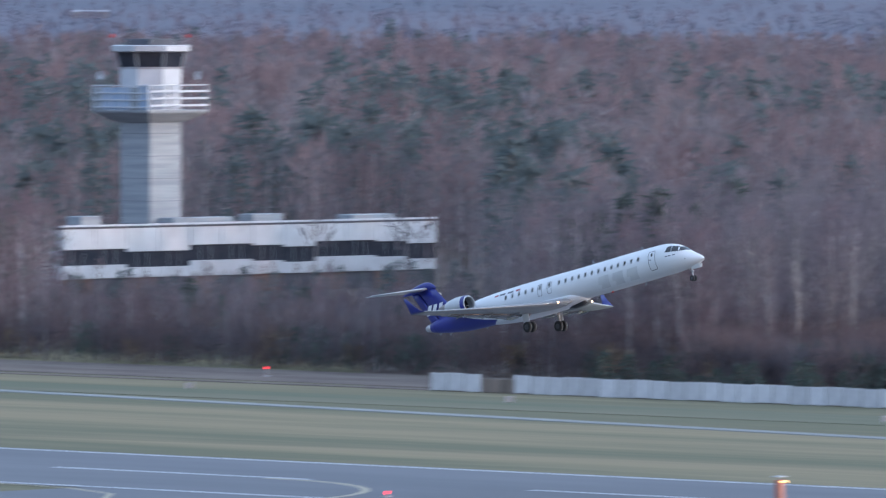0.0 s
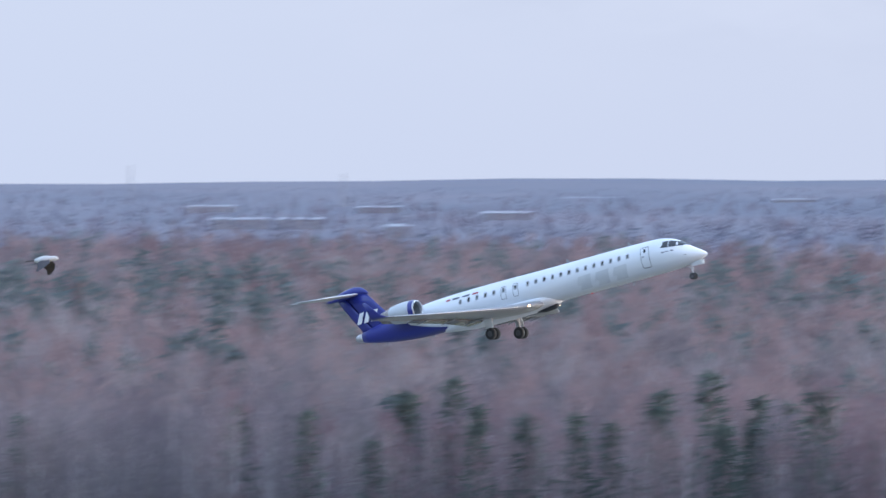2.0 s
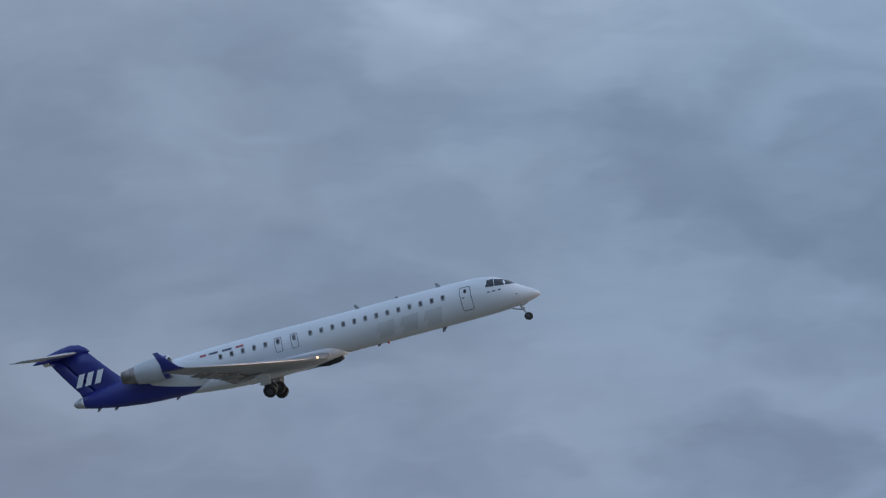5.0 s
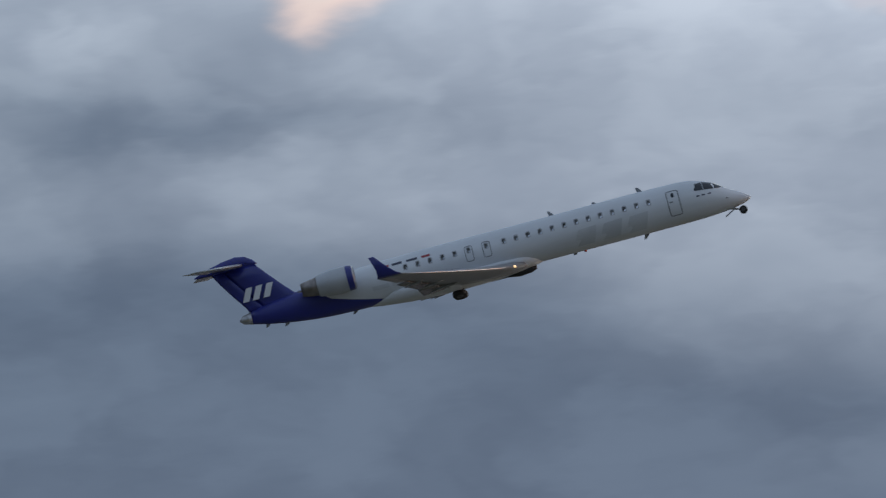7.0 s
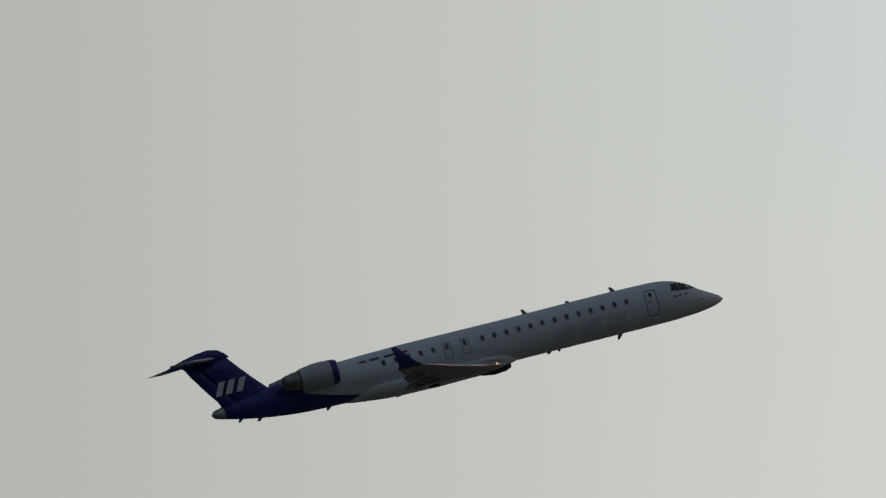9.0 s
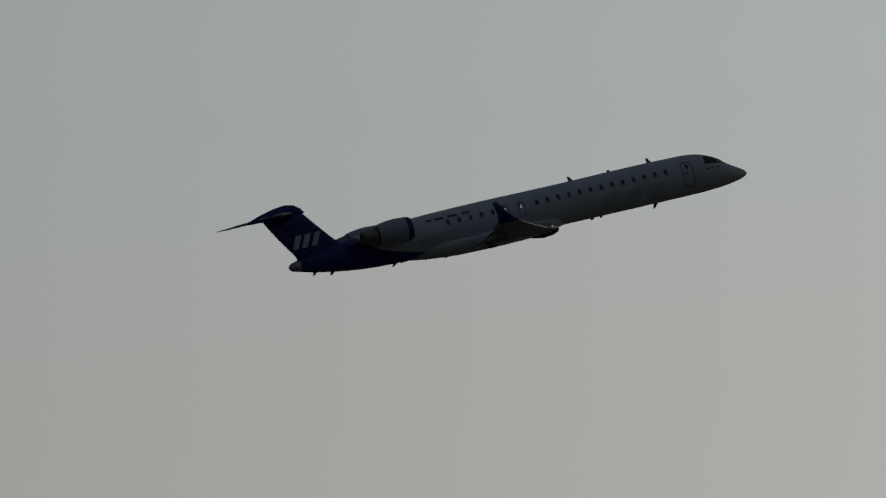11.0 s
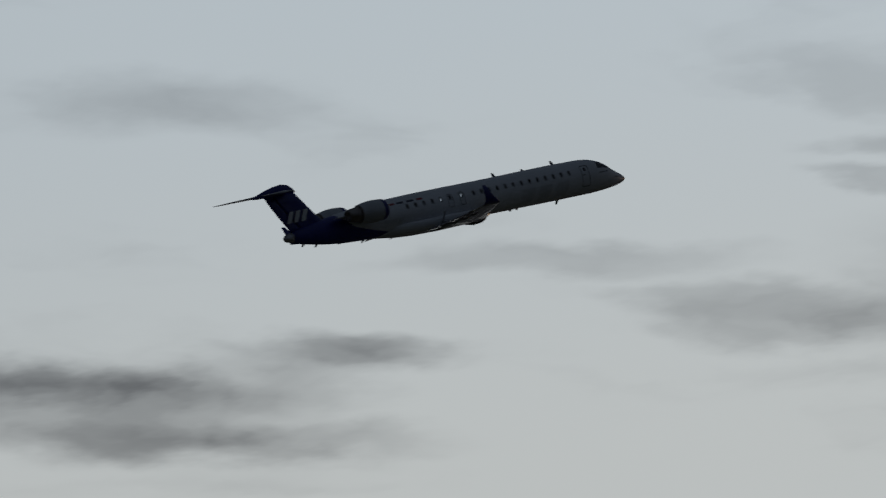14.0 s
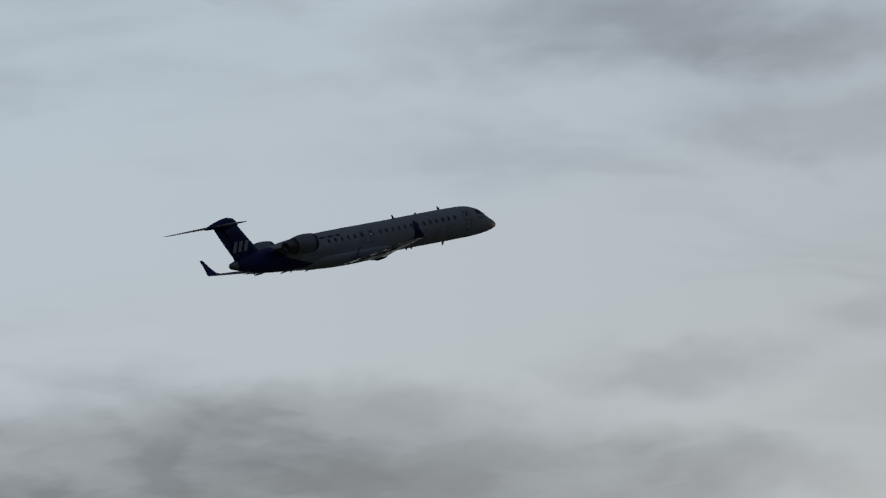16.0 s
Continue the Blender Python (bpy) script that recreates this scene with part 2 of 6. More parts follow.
shade = wmath("MULTIPLY", shade, wmath("MULTIPLY_ADD", wstep(knead, 0.32, 0.68), 0.36, 0.76))
shade = wmath("MINIMUM", wmath("ADD", shade, thin), 0.95)
base = wmix(shade, base, wmix(1.0, base, (0.13, 0.13, 0.145), "MULTIPLY"))

air = wn.new("ShaderNodeTexSky")
air.sky_type, air.sun_disc, air.sun_elevation, air.sun_rotation = "NISHITA", False, SUN_EL, SUN_AZ
total = wmix(1.0, base, wmix(1.0, air.outputs[0], (0.02, 0.02, 0.02), "MULTIPLY"), "ADD")
background = wn.new("ShaderNodeBackground")
wl.new(total, background.inputs["Color"])
out = wn.new("ShaderNodeOutputWorld")
wl.new(background.outputs[0], out.inputs["Surface"])

# ---- materials ----
def material(name, a, b=None, rough=0.6, metal=0.0, scale=3.0, stretch=(1, 1, 1), fine=0.0, bump=0.0, emit=None, power=0.0, coat=0.0, island=0.0, lo=0.35, hi=0.65, thin=0.0):
    """Two colours mixed by noise at a coarse and a fine scale, with roughness wear and bump."""
    m = bpy.data.materials.new(name)
    m.use_nodes = True
    n, l = m.node_tree.nodes, m.node_tree.links
    p = n["Principled BSDF"]
    p.inputs["Roughness"].default_value, p.inputs["Metallic"].default_value = rough, metal
    p.inputs["Coat Weight"].default_value = coat
    tc = n.new("ShaderNodeTexCoord")
    mp = n.new("ShaderNodeMapping")
    mp.inputs["Scale"].default_value = stretch
    l.new(tc.outputs["Object"], mp.inputs[0])
    nz = n.new("ShaderNodeTexNoise")
    nz.inputs["Scale"].default_value, nz.inputs["Detail"].default_value = scale, 4
    l.new(mp.outputs[0], nz.inputs["Vector"])
    mr = n.new("ShaderNodeMapRange")
    mr.inputs["From Min"].default_value, mr.inputs["From Max"].default_value = lo, hi
    l.new(nz.outputs[0], mr.inputs["Value"])
    fac = mr.outputs[0]
    if fine:
        nf = n.new("ShaderNodeTexNoise")
        nf.inputs["Scale"].default_value, nf.inputs["Detail"].default_value = scale * 9, 3
        l.new(mp.outputs[0], nf.inputs["Vector"])
        ad = n.new("ShaderNodeMath")
        ad.operation = "MULTIPLY_ADD"
        l.new(nf.outputs[0], ad.inputs[0])
        ad.inputs[1].default_value = fine * 2
        sub = n.new("ShaderNodeMath")
        sub.operation = "SUBTRACT"
        l.new(fac, sub.inputs[0])
        sub.inputs[1].default_value = fine
        l.new(sub.outputs[0], ad.inputs[2])
        ad.use_clamp = True
        fac = ad.outputs[0]
    mix = n.new("ShaderNodeMix")
    mix.data_type = "RGBA"
    l.new(fac, mix.inputs[0])
    mix.inputs[6].default_value, mix.inputs[7].default_value = (*a, 1), (*(b or a), 1)
    col = mix.outputs[2]
    if island:
        ge = n.new("ShaderNodeNewGeometry")
        hs = n.new("ShaderNodeHueSaturation")
        v = n.new("ShaderNodeMapRange")
        v.inputs["To Min"].default_value, v.inputs["To Max"].default_value = 1 - island, 1 + island
        l.new(ge.outputs["Random Per Island"], v.inputs["Value"])
        l.new(v.outputs[0], hs.inputs["Value"])
        l.new(col, hs.inputs["Color"])
        col = hs.outputs[0]
    l.new(col, p.inputs["Base Color"])
    if bump:
        bp = n.new("ShaderNodeBump")
        bp.inputs["Strength"].default_value, bp.inputs["Distance"].default_value = bump, 0.05
        l.new(fac, bp.inputs["Height"])
        l.new(bp.outputs[0], p.inputs["Normal"])
    if thin:
        tr, mx = n.new("ShaderNodeBsdfTranslucent"), n.new("ShaderNodeMixShader")
        l.new(col, tr.inputs["Color"])
        mx.inputs[0].default_value = thin
        l.new(p.outputs[0], mx.inputs[1])
        l.new(tr.outputs[0], mx.inputs[2])
        l.new(mx.outputs[0], n["Material Output"].inputs["Surface"])
    if emit:
        p.inputs["Emission Color"].default_value, p.inputs["Emission Strength"].default_value = (*emit, 1), power
    return m


def piecewise(m, amount=0.12):
    """Lets each object of a kind differ a little in tone."""
    n, l = m.node_tree.nodes, m.node_tree.links
    p = n["Principled BSDF"]
    src = p.inputs["Base Color"].links[0].from_socket
    oi, v, hs = n.new("ShaderNodeObjectInfo"), n.new("ShaderNodeMapRange"), n.new("ShaderNodeHueSaturation")
    v.inputs["To Min"].default_value, v.inputs["To Max"].default_value = 1 - amount, 1 + amount
    l.new(oi.outputs["Random"], v.inputs["Value"])
    l.new(v.outputs[0], hs.inputs["Value"])
    l.new(src, hs.inputs["Color"])
    l.new(hs.outputs[0], p.inputs["Base Color"])
    return m


WHITE = material("white_aircraft_paint", (0.74, 0.76, 0.78), (0.67, 0.69, 0.71), 0.42, scale=0.5, stretch=(0.4, 1, 2), fine=0.2, coat=0.08)
BLUE = material("blue_aircraft_paint", (0.020, 0.028, 0.23), (0.016, 0.022, 0.19), 0.30, scale=0.6, fine=0.15, coat=0.3)
GREYMARK = material("pale_grey_marking", (0.63, 0.65, 0.66), (0.57, 0.59, 0.61), 0.35, scale=1.0)
LETTER = material("white_marking", (0.80, 0.80, 0.82), None, 0.4)
REDMARK = material("red_marking", (0.35, 0.05, 0.06), None, 0.4)
DARKMARK = material("dark_marking", (0.06, 0.065, 0.10), None, 0.4)
GLASS = material("dark_cabin_glass", (0.025, 0.028, 0.035), (0.035, 0.038, 0.045), 0.12, scale=4)
WINGGREY = material("grey_wing_paint", (0.288, 0.302, 0.317), (0.245, 0.259, 0.274), 0.42, scale=0.7, stretch=(1, 0.3, 1), fine=0.2, coat=0.1)
FLAPMETAL = material("worn_flap_paint", (0.270, 0.270, 0.277), (0.210, 0.210, 0.210), 0.25, 0.4, scale=1.5, fine=0.3)
NACELLE = material("pale_grey_nacelle_paint", (0.50, 0.52, 0.54), (0.43, 0.45, 0.47), 0.32, 0.15, scale=0.8, fine=0.2, coat=0.2)
FRAMEGREY = material("grey_window_frame", (0.45, 0.46, 0.48), None, 0.5)
LINING = material("pale_cabin_lining", (0.806, 0.806, 0.780), (0.728, 0.728, 0.715), 0.7, scale=1.0)
BARE = material("bare_metal", (0.55, 0.55, 0.56), (0.44, 0.44, 0.46), 0.42, 0.9, scale=2)
EXHAUST = material("heat_stained_metal", (0.34, 0.31, 0.29), (0.22, 0.20, 0.19), 0.4, 0.9, scale=2, fine=0.3)
FANDARK = material("dark_fan", (0.03, 0.03, 0.035), (0.05, 0.05, 0.055), 0.5, 0.4, scale=6)
PANE = bpy.data.materials.new("clear_cabin_pane")
PANE.use_nodes = True
_n, _l = PANE.node_tree.nodes, PANE.node_tree.links
_see, _shine, _both = _n.new("ShaderNodeBsdfTransparent"), _n.new("ShaderNodeBsdfGlossy"), _n.new("ShaderNodeMixShader")
_see.inputs["Color"].default_value, _shine.inputs["Roughness"].default_value, _both.inputs[0].default_value = (0.70, 0.74, 0.78, 1), 0.08, 0.10
_l.new(_see.outputs[0], _both.inputs[1])
_l.new(_shine.outputs[0], _both.inputs[2])
_l.new(_both.outputs[0], _n["Material Output"].inputs["Surface"])
RUBBER = material("tyre_rubber", (0.022, 0.022, 0.024), (0.035, 0.035, 0.036), 0.8, scale=5)
RIMDARK = material("dark_wheel_rim", (0.10, 0.10, 0.105), (0.06, 0.06, 0.065), 0.5, 0.4, scale=6)
STRUT = material("gear_leg_paint", (0.42, 0.43, 0.44), (0.30, 0.30, 0.31), 0.4, 0.3, scale=4)
SEAM = material("panel_seam", (0.16, 0.17, 0.18), None, 0.6)
LANDLIGHT = material("landing_light_lens", (0.9, 0.85, 0.75), None, 0.2, emit=(1.0, 0.60, 0.28), power=7.0)
LENS = material("unlit_lamp_lens", (0.45, 0.46, 0.48), None, 0.15)
REDLENS = material("red_beacon_lens", (0.5, 0.03, 0.02), None, 0.15)

GRASS = material("autumn_grass", (0.110, 0.110, 0.060), (0.225, 0.185, 0.105), 0.95, scale=0.06, stretch=(0.08, 1, 1), fine=0.6, bump=0.2, lo=0.38, hi=0.62)
# the distant plain carries air haze in its blue-grey base colour
HAZEFIELD = material("hazed_far_fields_and_woods", (0.099, 0.112, 0.156), (0.144, 0.137, 0.173), 1.0, scale=0.004, stretch=(1, 1, 1), fine=0.4, lo=0.3, hi=0.7)
WOODFLOOR = material("leaf_litter", (0.085, 0.062, 0.055), (0.13, 0.10, 0.085), 1.0, scale=0.05, fine=0.4)
ASPHALT = material("runway_asphalt", (0.102, 0.113, 0.135), (0.132, 0.142, 0.163), 0.75, scale=0.08, stretch=(0.15, 1, 1), fine=0.3)
RUNPAINT = material("worn_runway_paint", (0.62, 0.64, 0.68), (0.42, 0.45, 0.50), 0.7, scale=0.7, fine=0.4)
YELLOWPAINT = material("worn_yellow_line", (0.40, 0.36, 0.26), (0.32, 0.29, 0.23), 0.7, scale=0.7, fine=0.4)
GRAVEL = material("pale_service_road", (0.259, 0.274, 0.273), (0.202, 0.215, 0.217), 0.9, scale=0.1, stretch=(0.1, 1, 1), fine=0.4)
HEATH = material("dry_brush", (0.10, 0.075, 0.07), (0.17, 0.14, 0.115), 1.0, scale=0.2, stretch=(0.3, 1, 1), fine=0.5)
CONCRETE = piecewise(material("fence_concrete", (0.66, 0.66, 0.68), (0.54, 0.54, 0.57), 0.9, scale=0.6, fine=0.35, bump=0.2))
POST = material("fence_post_concrete", (0.40, 0.40, 0.41), (0.33, 0.33, 0.34), 0.9, scale=2)
TOWERCON = material("tower_concrete", (0.388, 0.413, 0.439), (0.288, 0.312, 0.342), 0.85, scale=0.9, stretch=(0.12, 0.12, 1.6), fine=0.3, bump=0.15)
SEAMCON = material("concrete_joint", (0.24, 0.25, 0.27), None, 0.9)
CLADDING = material("white_cladding", (0.60, 0.62, 0.66), (0.50, 0.52, 0.56), 0.55, scale=0.3, fine=0.2)
DARKGLASS = material("tinted_window_glass", (0.03, 0.035, 0.05), (0.05, 0.055, 0.07), 0.10, scale=0.6)
ROOFDARK = material("dark_roofing", (0.07, 0.075, 0.09), (0.10, 0.10, 0.12), 0.8, scale=0.4, fine=0.3)
PANELBLUE = material("pale_blue_panel", (0.28, 0.40, 0.58), (0.45, 0.52, 0.62), 0.5, scale=0.5)
REDPAINT = material("red_paint", (0.24, 0.09, 0.08), (0.18, 0.07, 0.06), 0.5, scale=2)
ORANGE = material("orange_paint", (0.48, 0.19, 0.13), (0.40, 0.16, 0.12), 0.5, scale=2)
REDLAMP = material("red_obstruction_lamp", (0.8, 0.05, 0.05), None, 0.3, emit=(1.0, 0.03, 0.05), power=4.0)
WARMLAMP = material("warm_lamp_lens", (0.9, 0.6, 0.3), None, 0.3, emit=(1.0, 0.55, 0.2), power=4.0)
BARK = material("birch_bark", (0.40, 0.38, 0.38), (0.20, 0.18, 0.18), 0.9, scale=1.2, stretch=(1, 1, 0.6), fine=0.4, island=0.25)
DARKBARK = material("dark_bark", (0.11, 0.085, 0.08), (0.16, 0.12, 0.11), 0.95, scale=1.0, fine=0.3, island=0.3)
TWIG = material("bare_birch_twigs", (0.163, 0.139, 0.164), (0.240, 0.212, 0.233), 1.0, scale=0.03, fine=0.2, island=0.22, lo=0.4, hi=0.6, thin=0.5)
TWIGRED = material("reddish_bare_twigs", (0.208, 0.145, 0.164), (0.257, 0.192, 0.204), 1.0, scale=0.02, fine=0.2, island=0.2, lo=0.4, hi=0.6, thin=0.5)
# canopies have distance haze mixed in: lighter copies of near twigs and needles
CANOPY = material("hazed_bare_canopy", (0.159, 0.142, 0.159), (0.281, 0.253, 0.268), 1.0, scale=0.025, fine=0.2, island=0.09, lo=0.4, hi=0.6, thin=0.5)
CANOPYRED = material("hazed_reddish_canopy", (0.194, 0.141, 0.152), (0.301, 0.229, 0.234), 1.0, scale=0.02, fine=0.2, island=0.09, lo=0.4, hi=0.6, thin=0.5)
CANOPYPINE = material("hazed_pine_canopy", (0.110, 0.141, 0.147), (0.152, 0.179, 0.182), 0.9, scale=0.05, fine=0.2, island=0.18, thin=0.5)
BRUSH = material("dark_bare_brush", (0.116, 0.104, 0.119), (0.170, 0.151, 0.163), 1.0, scale=0.05, fine=0.2, island=0.25, thin=0.5)
BRUSHRED = material("russet_bare_brush", (0.159, 0.115, 0.122), (0.199, 0.151, 0.149), 1.0, scale=0.05, fine=0.2, island=0.25, thin=0.5)
TAN = material("withered_leaves", (0.26, 0.18, 0.11), (0.20, 0.15, 0.11), 1.0, scale=0.05, island=0.4)
NEEDLE = material("pine_needles", (0.083, 0.109, 0.101), (0.121, 0.145, 0.129), 0.9, scale=0.08, fine=0.2, island=0.25, thin=0.5)
PLASTER = piecewise(material("house_plaster", (0.50, 0.48, 0.48), (0.42, 0.40, 0.40), 0.9, scale=0.5, fine=0.3), 0.2)
BOARD = piecewise(material("weathered_boards", (0.25, 0.20, 0.17), (0.18, 0.15, 0.13), 0.9, scale=1.0, stretch=(3, 3, 0.3), fine=0.3), 0.3)
TINROOF = piecewise(material("pale_tin_roof", (0.60, 0.62, 0.66), (0.46, 0.48, 0.53), 0.5, 0.2, scale=0.5, fine=0.3), 0.15)
BROWNROOF = piecewise(material("brown_roof", (0.20, 0.13, 0.11), (0.15, 0.10, 0.09), 0.85, scale=0.6, fine=0.3), 0.2)
FARWALL = piecewise(material("far_building_wall", (0.26, 0.28, 0.35), (0.21, 0.23, 0.30), 0.8, scale=0.02, fine=0.3), 0.2)
FARROOF = piecewise(material("far_metal_roof", (0.287, 0.300, 0.343), (0.225, 0.237, 0.281), 0.45, 0.1, scale=0.02, fine=0.3), 0.12)
FEATHERW = material("white_feathers", (0.62, 0.62, 0.62), (0.5, 0.5, 0.5), 0.9, scale=8)
FEATHERD = material("dark_feathers", (0.035, 0.033, 0.04), (0.06, 0.055, 0.06), 0.9, scale=8)


# ---- mesh helpers ----
def part(name, bm, mat, parent=None, label="", smooth=False):
    """Links a bmesh, or (verts, faces), as one mesh object under a thing."""
    me = bpy.data.meshes.new(name)
    if isinstance(bm, bmesh.types.BMesh):
        bmesh.ops.recalc_face_normals(bm, faces=bm.faces)
        bm.to_mesh(me)
        bm.free()
    else:
        me.from_pydata([tuple(v) for v in bm[0]], [], [tuple(f) for f in bm[1]])
    for m in (mat if isinstance(mat, (list, tuple)) else [mat]):
        me.materials.append(m)
    if smooth:
        me.polygons.foreach_set("use_smooth", [True] * len(me.polygons))
    me.update()
    ob = new(name, me)
    if parent is not None:
        ob.parent = parent
    return tagged(ob, label)


def box(bm, x0, x1, y0, y1, z0, z1, bevel=0.0):
    g = bmesh.ops.create_cube(bm, size=1, matrix=Matrix.Translation(((x0 + x1) / 2, (y0 + y1) / 2, (z0 + z1) / 2)) @ Matrix.Diagonal((x1 - x0, y1 - y0, z1 - z0, 1)))
    if bevel:
        es = list({e for v in g["verts"] for e in v.link_edges})
        bmesh.ops.bevel(bm, geom=es, offset=bevel, segments=1, affect="EDGES")
    return bm


def boxmesh(x0, x1, y0, y1, z0, z1, bevel=0.0):
    return box(bmesh.new(), x0, x1, y0, y1, z0, z1, bevel)


def rod(bm, a, b, r0, r1=None, seg=10):
    a, b = Vector(a), Vector(b)
    m = Matrix.Translation((a + b) / 2) @ (b - a).to_track_quat("Z", "Y").to_matrix().to_4x4()
    bmesh.ops.create_cone(bm, cap_ends=True, segments=seg, radius1=r0, radius2=r0 if r1 is None else r1, depth=(b - a).length, matrix=m)
    return bm


def thing(name, m, label, category, group="", kind=""):
    ob = new(name)
    ob.matrix_world = m
    ob.empty_display_size = 0.5
    return tagged(ob, label, category, group, kind)


def rings(loops, closed_ends=True, cyclic=True):
    """Skins a list of equally long loops of points."""
    k = len(loops[0])
    verts = [p for lp in loops for p in lp]
    faces = []
    for i in range(len(loops) - 1):
        for j in range(k if cyclic else k - 1):
            a, b = i * k + j, i * k + (j + 1) % k
            faces.append((a, b, b + k, a + k))
    if closed_ends:
        faces.append(tuple(reversed(range(k))))
        faces.append(tuple(range((len(loops) - 1) * k, len(loops) * k)))
    bm = bmesh.new()
    vs = [bm.verts.new(p) for p in verts]
    for f in faces:
        if len(set(f)) > 2:
            bm.faces.new([vs[i] for i in f])
    return bm


def glide(x, xs, ys):
    """A smooth curve through given stations."""
    xs, ys = np.asarray(xs, float), np.asarray(ys, float)
    h = np.diff(xs)
    d = np.diff(ys) / h
    m = np.concatenate([[d[0]], (d[:-1] * h[1:] + d[1:] * h[:-1]) / (h[:-1] + h[1:]), [d[-1]]])
    i = int(np.clip(np.searchsorted(xs, x, "right") - 1, 0, len(xs) - 2))
    s = (x - xs[i]) / h[i]
    return float((2 * s**3 - 3 * s**2 + 1) * ys[i] + (s**3 - 2 * s**2 + s) * h[i] * m[i] + (3 * s**2 - 2 * s**3) * ys[i + 1] + (s**3 - s**2) * h[i] * m[i + 1])

# fuselage paint: white, with a blue belly that climbs towards the tail
FUSELAGE = material("fuselage_paint", (0.74, 0.76, 0.78), (0.67, 0.69, 0.71), 0.42, scale=0.5, stretch=(0.4, 1, 2), fine=0.2, coat=0.08)
def paint_tail(m):
    n, l = m.node_tree.nodes, m.node_tree.links
    p = n["Principled BSDF"]
    white = p.inputs["Base Color"].links[0].from_socket
    tc, sx = n.new("ShaderNodeTexCoord"), n.new("ShaderNodeSeparateXYZ")
    l.new(tc.outputs["Object"], sx.inputs[0])
    def calc(op, a, b, c=0.0):
        q = n.new("ShaderNodeMath")
        q.operation = op
        for i, v in enumerate((a, b, c)):
            if isinstance(v, (int, float)):
                q.inputs[i].default_value = v
            else:
                l.new(v, q.inputs[i])
        return q.outputs[0]
    aft = calc("MULTIPLY_ADD", sx.outputs[0], -1.0, -21.0)
    line = calc("MULTIPLY_ADD", aft, 0.05, -0.70)
    line = calc("ADD", line, calc("MULTIPLY", calc("MULTIPLY", aft, aft), 0.022))
    line = calc("ADD", line, calc("MULTIPLY", calc("MAXIMUM", calc("SUBTRACT", aft, 6.4), 0.0), 0.6))
    blue = calc("GREATER_THAN", line, sx.outputs[2])
    blue = calc("MULTIPLY", blue, calc("GREATER_THAN", aft, 0.0))
    mix = n.new("ShaderNodeMix")
    mix.data_type = "RGBA"
    l.new(blue, mix.inputs[0])
    l.new(white, mix.inputs[6])
    mix.inputs[7].default_value = (0.020, 0.028, 0.23, 1)
    l.new(mix.outputs[2], p.inputs["Base Color"])
paint_tail(FUSELAGE)

# ---- ground, runway, woods ----
BEND, LIMIT = 2500.0, 2300.0


def squeeze(d):
    """The lie of the land: flat at first, then far distance rises gently to the skyline, within reach."""
    r = np.where(d < BEND, d, BEND + LIMIT * (1 - BEND / np.maximum(d, BEND)))
    return r, EYE - EYE * r / np.maximum(d, r)


def on_land(az, d):
    r, z = squeeze(np.asarray(d, float))
    a = np.radians(az)
    return r * np.sin(a), r * np.cos(a), z


def build_ground():
    ds = [5, 60, 150, 300, 500, 650, 800, 950, 1100, 1250, 1400, 1600, 1800, 2100, 2500, 2800, 3200, 3700, 4300, 5000, 6000, 7500, 10000, 14000, 22000, 40000, 90000, 400000]
    azs = [float(a) for a in range(-180, -56, 4)] + [-56 + 0.75 * i for i in range(60)] + [float(a) for a in range(-11, 180, 4)]
    verts, faces, mats = [], [], []
    for d in ds:
        x, y, z = on_land(np.array(azs), np.full(len(azs), d))
        if d > 9000:
            wob = np.radians(np.array(azs))
            z = z + min(1.0, (d - 9000) / 12000) * (1.1 + 0.9 * np.sin(wob * 31) + 0.7 * np.sin(wob * 83 + 1) + 0.4 * np.sin(wob * 171 + 2))
        verts += list(zip(x.tolist(), y.tolist(), z.tolist()))
    k = len(azs)
    for i in range(len(ds) - 1):
        for j in range(k):
            faces.append((i * k + j, i * k + (j + 1) % k, (i + 1) * k + (j + 1) % k, (i + 1) * k + j))
            mid = (ds[i] + ds[i + 1]) / 2
            yy = mid * math.cos(radians(azs[j]))
            # beyond 3400 m the ground takes the colour with distance haze painted in
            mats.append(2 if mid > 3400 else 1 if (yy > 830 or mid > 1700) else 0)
    faces.append(tuple(range(k - 1, -1, -1)))
    mats.append(0)
    ob = part("ground", (verts, faces), [GRASS, WOODFLOOR, HAZEFIELD])
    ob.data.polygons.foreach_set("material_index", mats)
    return tagged(ob, "autumn airfield grass running out to woods and a haze-coloured distant plain", "ground", kind="structure")


build_ground()


def slab(name, x0, x1, y0, y1, z, mat, label, category, kind="structure"):
    return tagged(part(name, boxmesh(x0, x1, y0, y1, -0.3, z), mat), label, category, kind=kind)


runway = slab("runway", -1600, 900, 611, 658, 0.05, ASPHALT, "grey-blue asphalt runway with worn white lines", "runway")
slab("taxiway", -640, -600, 480, 610.98, 0.045, ASPHALT, "grey asphalt taxiway joining the runway", "taxiway")
tagged(part("service_road", rings([[(-1500, 840.5, z), (-300, 683.0, z), (-300, 686.0, z), (-1500, 843.5, z)] for z in (-0.3, 0.07)]), GRAVEL), "pale narrow service road beside the runway grass", "road", kind="structure")
slab("perimeter_track", -1600, 900, 783, 785.5, 0.06, HEATH, "dull perimeter track below the woods", "road")
slab("verge", -1600, 900, 752, 768, 0.05, material("green_verge", (0.085, 0.105, 0.06), (0.14, 0.135, 0.085), 0.95, scale=0.06, stretch=(0.1, 1, 1), fine=0.4), "greener grass strip beside the service road", "grass")
slab("brush_strip", -1600, 900, 788, 812, 0.05, HEATH, "dry brown brush along the edge of the woods", "brush")


